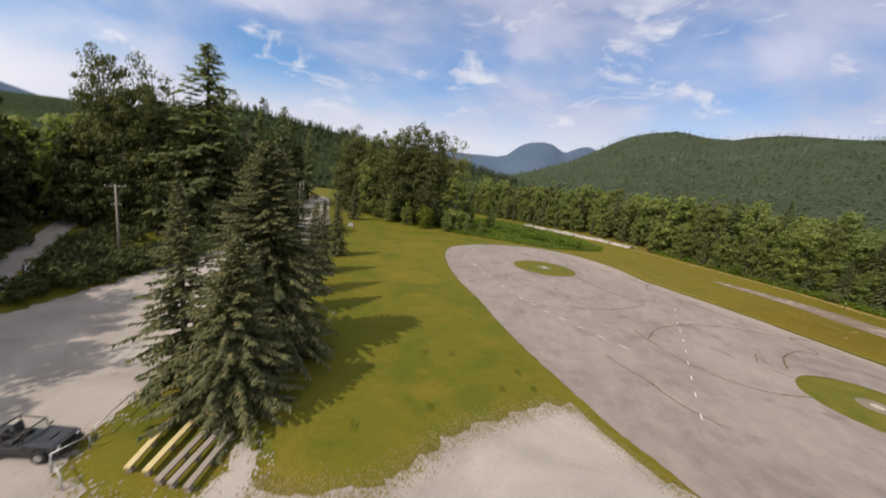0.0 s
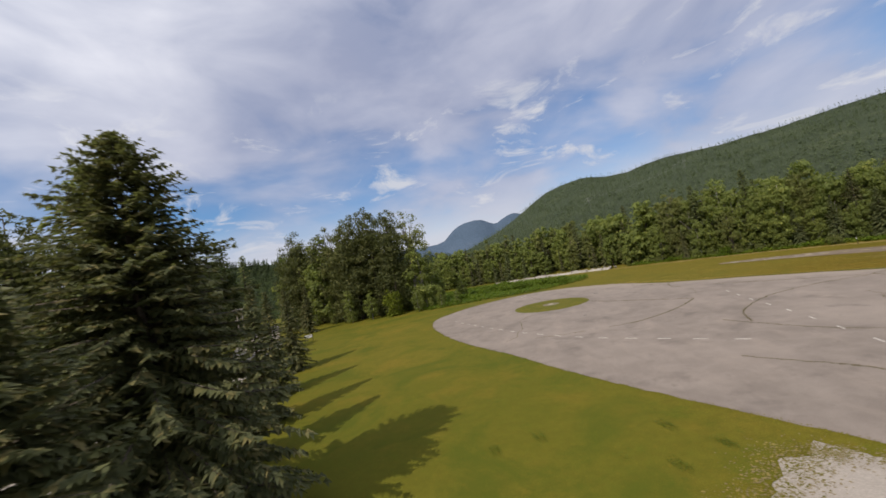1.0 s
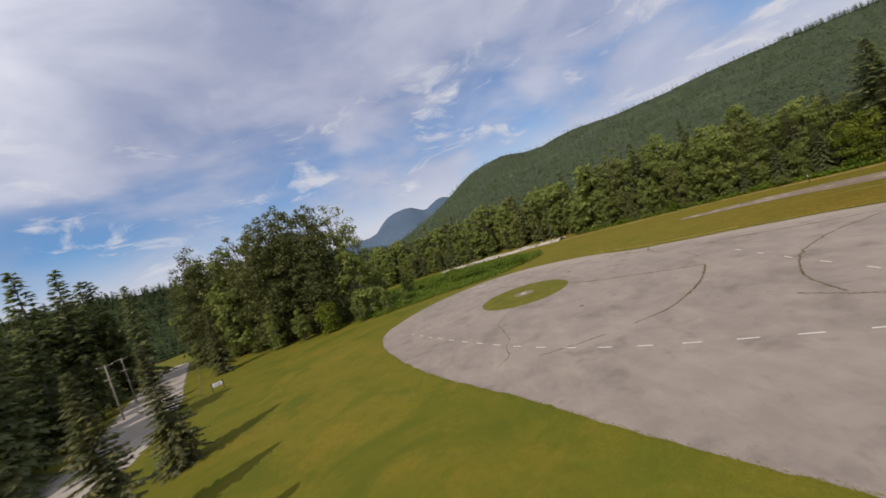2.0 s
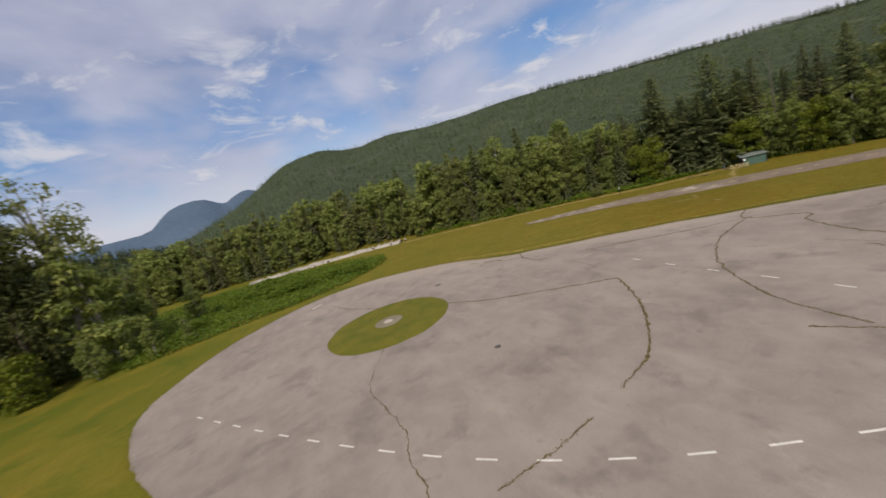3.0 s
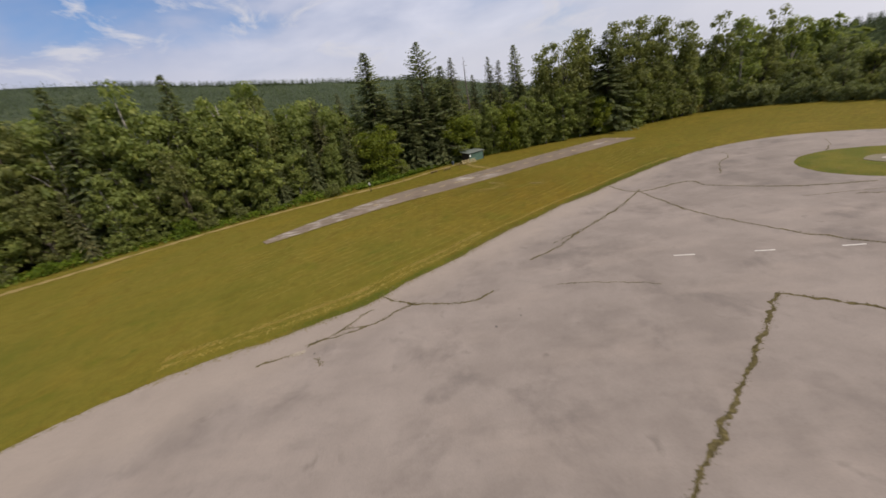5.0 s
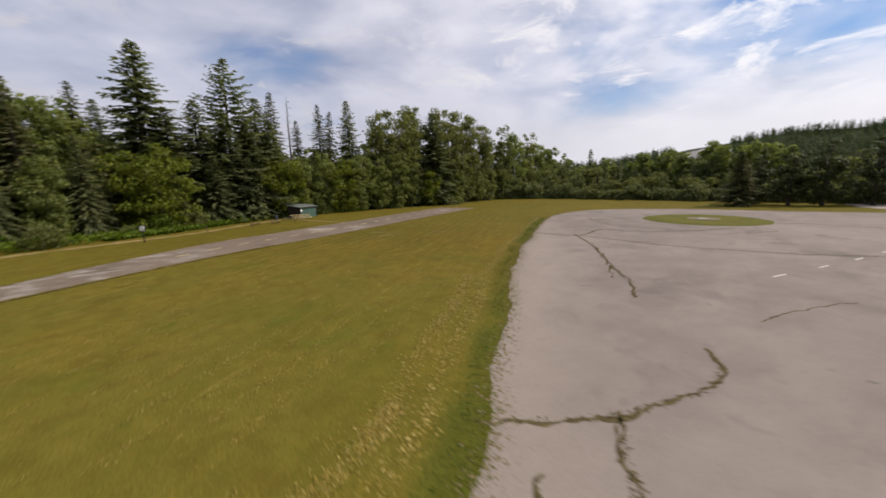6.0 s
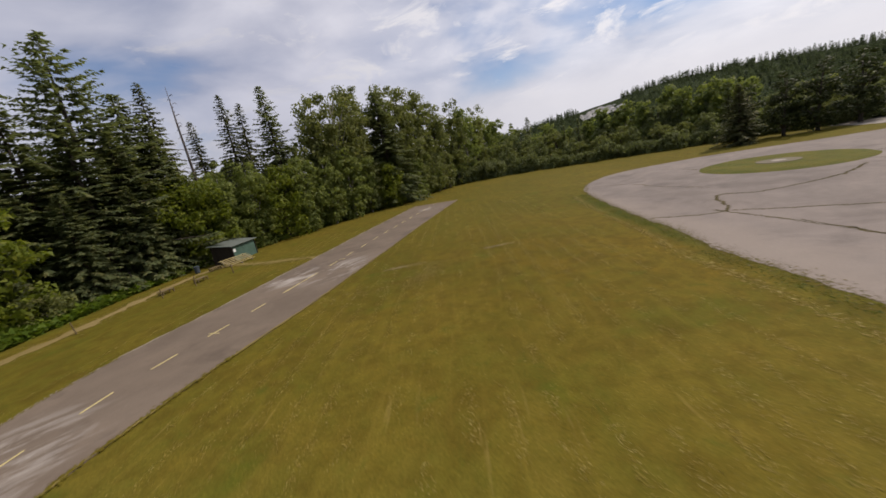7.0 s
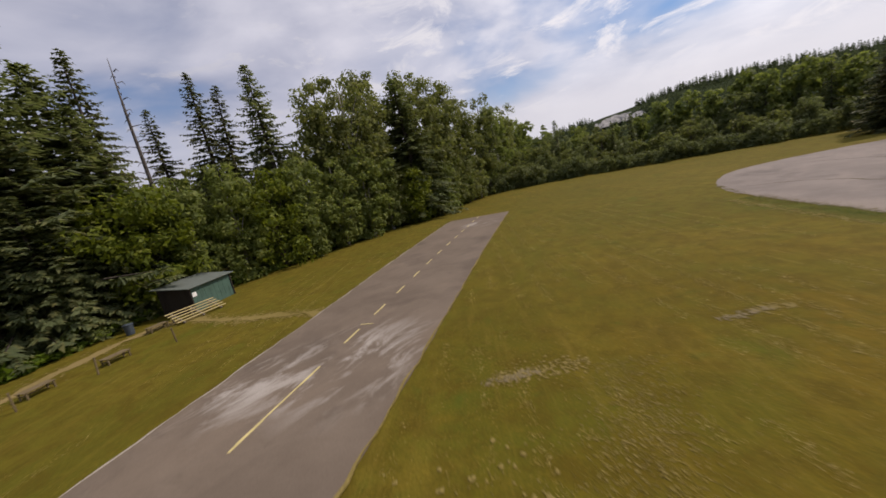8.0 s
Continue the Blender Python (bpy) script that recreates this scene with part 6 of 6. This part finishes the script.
def board_sign(m, w, h, low, label):
    s = thing("sign", label, "sign", m, "signs by the road")
    for x in (-w / 2, w / 2):
        part("post", box("post", (0.12, 0.12, low + h + 0.1), DARK_WOOD, (x, 0, (low + h + 0.1) / 2), 0.01), s)
    b = part("board", box("board", (w - 0.1, 0.05, h), BLACK, (0, -0.03, low + h / 2), 0.01), s, "dark framed sign board")
    part("panel", box("panel", (w - 0.25, 0.03, h - 0.12), WHITE, (0, -0.06, low + h / 2), 0.006), b, "white panel")
    for i in range(3):
        part("text_bar", box("text_bar", (w * 0.66, 0.012, 0.07), BLACK, (0, -0.08, low + h * (0.28 + 0.22 * i)), 0.0), b)


board_sign(pose(-59.3, 87.2, 0, 0, 0, 35), 1.75, 0.8, 0.8, "white notice board on two dark posts on the grass")
board_sign(pose(-60.5, 20.9, 0, 0, 0, 45), 1.1, 1.3, 0.6, "white road sign board beside the gravel drive")

# low rope fence along the road
fence = thing("rope_fence", "low post and rope fence along the road", "fence", None)
pts = smooth_line([(-54.0, 66), (-56.8, 73.5), (-64.5, 87.5), (-80, 109), (-98, 133)], 4.0)
last = None
for q in pts:
    part("post", mesh("post", *tube([(q[0] + 1.4, q[1], -0.1), (q[0] + 1.4, q[1], 0.8)], [0.06, 0.055], 7), PLANK_OLD, True), fence)
    if last is not None:
        a, b = np.array((last[0] + 1.4, last[1], 0.72)), np.array((q[0] + 1.4, q[1], 0.72))
        part("rope", mesh("rope", *tube([a, (a + b) / 2 - (0, 0, 0.12), b], [0.018] * 3, 5), DARK_STEEL, True), fence)
    last = q


# ---- power line on the mountain ----
PYLON_GREY = m_plain("weathered_pylon_steel", (0.22, 0.23, 0.23), 0.6, 0.3, 0.15)


def pylon(x, y, z, h, turn):
    p = thing("pylon", "grey lattice power pylon on the forested slope", "pylon", pose(x, y, z, 0, 0, turn), "pylons on the mountain")
    for sx in (-1, 1):
        for sy in (-1, 1):
            part("leg", mesh("leg", *tube([(sx * 3.2, sy * 3.2, 0), (sx * 0.9, sy * 0.9, h * 0.72), (sx * 0.5, sy * 0.5, h)], [0.14, 0.11, 0.08], 5), PYLON_GREY), p)
    for i in range(6):
        z0, z1 = h * 0.12 * i, h * 0.12 * (i + 1)
        w0, w1 = 3.2 - 2.3 * z0 / (0.72 * h), 3.2 - 2.3 * z1 / (0.72 * h)
        for sx in (-1, 1):
            part("lattice_bar", mesh("lattice_bar", *tube([(sx * w0, -w0, z0), (sx * w1, w1, z1)], [0.06, 0.06], 4), PYLON_GREY), p)
            part("lattice_bar", mesh("lattice_bar", *tube([(-w0, sx * w0, z0), (w1, sx * w1, z1)], [0.06, 0.06], 4), PYLON_GREY), p)
    for f, w in ((0.74, 9), (0.86, 7.5), (0.97, 6)):
        part("arm", mesh("arm", *tube([(-w, 0, h * f), (0, 0, h * f + 1.2), (w, 0, h * f)], [0.12, 0.2, 0.12], 5), PYLON_GREY), p)


spots = []
for az, d in ((12.7, 1020), (25.8, 1330)):
    u = (d - 500) / 1200
    z = max(12 + math.tan(radians(profile(MOUNTAIN, az))) * 1700, 0) * u ** 1.25
    x, y = polar(az, d)
    spots.append((x, y, z))
    pylon(x, y, z - 2, 27, -az)
for i in range(5):
    off = (i - 2) * 4.0
    a, b = np.array(spots[0]) + (off, 0, 23 + i % 3 * 3), np.array(spots[1]) + (off, 0, 23 + i % 3 * 3)
    line = [a + (b - a) * u - (0, 0, 16 * 4 * u * (1 - u)) for u in np.linspace(0, 1, 9)]
    tagged(new("power_cable", mesh("power_cable", *tube(line, [0.05] * 9, 4), STEEL)), "long grey power cable hung between the pylons", "cable", "cables on the mountain")

# ---- dead tree ----
snag = thing("dead_tree", "bare leaning grey snag rising from the forest", "tree", pose(82.0, 73.2, 0, 1, -2, 0))
tv, tf = tube([(0, 0, 0), (0.1, 0, 8), (0.0, 0.2, 15), (0.15, 0.2, 19.6)], [0.22, 0.17, 0.10, 0.02], 8)
part("trunk", mesh("trunk", tv, tf, SNAG, True), snag)
for i in range(26):
    z = 8 + 11.0 * i / 26
    a = i * 2.4
    r = 1.6 * (1 - (z - 8) / 15) * rng.uniform(0.5, 1.2)
    part("branch", mesh("branch", *tube([(0, 0.1, z), (math.cos(a) * r * 0.6, math.sin(a) * r * 0.6, z + 0.15), (math.cos(a) * r, math.sin(a) * r, z - 0.1)], [0.05, 0.03, 0.01], 4), SNAG), snag)


# ---- taller grass along the paving, and mown clippings ----
def tufts(name, label, line, count, spread, tall, mat, off):
    pts = smooth_line(line, 0.3)
    P, W, L = [], [], []
    for _ in range(count):
        i = int(rng.integers(1, len(pts) - 1))
        q, d = pts[i], pts[i + 1] - pts[i - 1]
        n = np.array((-d[1], d[0])) / np.linalg.norm(d)
        o = off + rng.normal() * spread
        dens = noise.noise((q[0] * 0.5, q[1] * 0.5, off))
        if dens < -0.25 and rng.random() < 0.75:
            continue
        P.append((*(q + n * o + rng.normal(size=2) * 0.1), 0.01 + 0.036 * max(0.0, min(1.0, (1.15 - abs(o)) / 0.9))))
        W.append((rng.normal() * 1.0, rng.normal() * 1.0, 0.45))
        L.append(rng.uniform(*tall))
    P, W, L = np.array(P), np.array(W), np.array(L)
    v, f = sprays(P, W, L, L * 0.14 + 0.004, 0.1, rng.normal(size=(len(P), 3)) * 0.35 + (0, 0, 1))
    return tagged(new(name, mesh(name, v, f, mat)), label, "grass", kind="stuff")


TUFT = m_leaf("tuft_blades", (0.105, 0.115, 0.009), (0.155, 0.140, 0.011), (0.22, 0.17, 0.02))
STRAW = m_leaf("dry_clippings", (0.20, 0.145, 0.022), (0.29, 0.215, 0.050), (0.44, 0.36, 0.13), 0.1)
WEED = m_leaf("lawn_weeds", (0.066, 0.095, 0.008), (0.090, 0.118, 0.010), (0.125, 0.135, 0.013), 0.3)
RIM_GREEN = m_leaf("rim_grass", (0.036, 0.070, 0.006), (0.060, 0.100, 0.008), (0.125, 0.130, 0.012), 0.3)
RIM = PAVED[17:30]
tufts("edge_tufts", "taller green grass along the paving edge", RIM, 9000, 0.35, (0.03, 0.08), TUFT, 0.45)
tufts("edge_tufts_west", "taller green grass along the western paving edge", WEST_RIM, 7000, 0.16, (0.03, 0.09), TUFT, 0.15)
tufts("rim_grass", "lush dark green grass along the broken asphalt edge", RIM, 26000, 0.24, (0.03, 0.09), RIM_GREEN, 0.62)
tufts("clippings", "dry straw clippings heaped in rows on the grass", RIM, 15000, 0.13, (0.04, 0.11), STRAW, 1.3)
tufts("clippings", "dry straw clippings heaped in rows on the grass", RIM[:7], 8000, 0.16, (0.04, 0.11), STRAW, 2.1)
for x, y, r in ((-3.3, 29.8, 0.55), (-4.2, 26.2, 0.5), (-10.0, 30.0, 0.6), (-12.5, 29.0, 0.5), (-6.3, 27.3, 0.45), (-1.6, 27.6, 0.4), (-9.0, 21.0, 0.5), (-13.0, 16.5, 0.6)):
    tufts("weed_clump", "fresh green weed clump in the mown lawn", [(x - r, y - 0.4 * r), (x - 0.3 * r, y), (x + 0.3 * r, y + 0.1 * r), (x + r, y + 0.4 * r)], 420, 0.7 * r, (0.03, 0.08), WEED, 0.0)
tufts("yard_tufts", "weeds growing through the gravel at the lawn's edge", [(9.0, 19.8), (3.6, 24.6), (1.3, 26.2), (-2.8, 22.1), (-6.6, 18.2), (-7.8, 15.8), (-9.7, 11.0), (-14.6, 8.4)], 7000, 0.8, (0.03, 0.09), TUFT, -0.2)


scatter("straw_heaps", "pale straw heaps raked along the paving edge", "straw", RIM, 5200, 0.008, 0.05, 1.3, 0.16, STRAW, 0.035, 51)
scatter("straw_heaps", "pale straw heaps raked along the paving edge", "straw", RIM[:7], 2600, 0.008, 0.045, 2.15, 0.20, STRAW, 0.028, 52)
scatter("rim_earth", "brown earth and crumbled asphalt along the broken edge", "ground", RIM, 4200, 0.01, 0.06, -0.12, 0.20, STRAWY, 0.0555, 53)


def mown_rows(name, label, corner, along, wide, far, gap, count, lie, mat, size):
    """Clippings and blades lying in rows, as a mower leaves them."""
    way = np.array((math.sin(radians(along)), math.cos(radians(along))))
    side = np.array((-way[1], way[0]))
    row = np.round(rng.uniform(0, wide, count) / gap) * gap
    u = rng.uniform(0, far, count)
    x = corner[0] + way[0] * u + side[0] * (row + rng.normal(size=count) * gap * 0.16)
    y = corner[1] + way[1] * u + side[1] * (row + rng.normal(size=count) * gap * 0.16)
    strip = np.array(smooth_line(MID, 1.0))
    keep = [noise.noise((a * 0.22, b * 0.22, lie)) + 0.7 * noise.noise((a * 0.9, b * 0.9, lie + 3)) > -0.05 and np.min(np.hypot(strip[:, 0] - a, strip[:, 1] - b)) > 3.8 for a, b in zip(x, y)]
    x, y = x[keep], y[keep]
    n = len(x)
    P = np.stack([x, y, np.full(n, 0.012)], 1)
    W = np.stack([rng.normal(size=n), rng.normal(size=n), np.full(n, lie)], 1)
    L = rng.uniform(*size, n)
    v, f = sprays(P, W, L, L * 0.16 + 0.004, 0.0)
    return tagged(new(name, mesh(name, v, f, mat)), label, "grass", kind="stuff")


mown_rows("mown_clippings", "rows of dry clippings across the mown field", (17.5, 90.0), 140, 26, 56, 0.95, 100000, 0.03, STRAW, (0.02, 0.065))
BLADES = m_leaf("cut_grass", (0.100, 0.084, 0.008), (0.190, 0.138, 0.014), (0.38, 0.28, 0.07), 0.1)


def cut_grass(name, label, count, corner, along, wide, far):
    """Short cut blades lying over the field."""
    way = np.array((math.sin(radians(along)), math.cos(radians(along))))
    side = np.array((-way[1], way[0]))
    u, v = rng.uniform(0, far, count), rng.uniform(0, wide, count)
    x, y = corner[0] + way[0] * u + side[0] * v, corner[1] + way[1] * u + side[1] * v
    strip = np.array(smooth_line(MID, 1.0))
    keep = [noise.noise((a * 0.35, b * 0.35, 2.2)) + 0.6 * noise.noise((a * 1.4, b * 1.4, 5.0)) > -0.12 and np.min(np.hypot(strip[:, 0] - a, strip[:, 1] - b)) > 3.7 for a, b in zip(x, y)]
    x, y = x[keep], y[keep]
    n = len(x)
    P = np.stack([x, y, np.full(n, 0.006)], 1)
    W = np.stack([rng.normal(size=n), rng.normal(size=n), rng.uniform(0.0, 0.06, n)], 1)
    L = rng.uniform(0.02, 0.05, n)
    v6, f6 = sprays(P, W, L, L * 0.10 + 0.003, 0.0, rng.normal(size=(n, 3)) * 0.1 + (0, 0, 1))
    return tagged(new(name, mesh(name, v6, f6, BLADES)), label, "grass", kind="stuff")


cut_grass("cut_grass", "short cut grass blades over the mown field", 110000, (17.5, 92.0), 140, 24, 56)
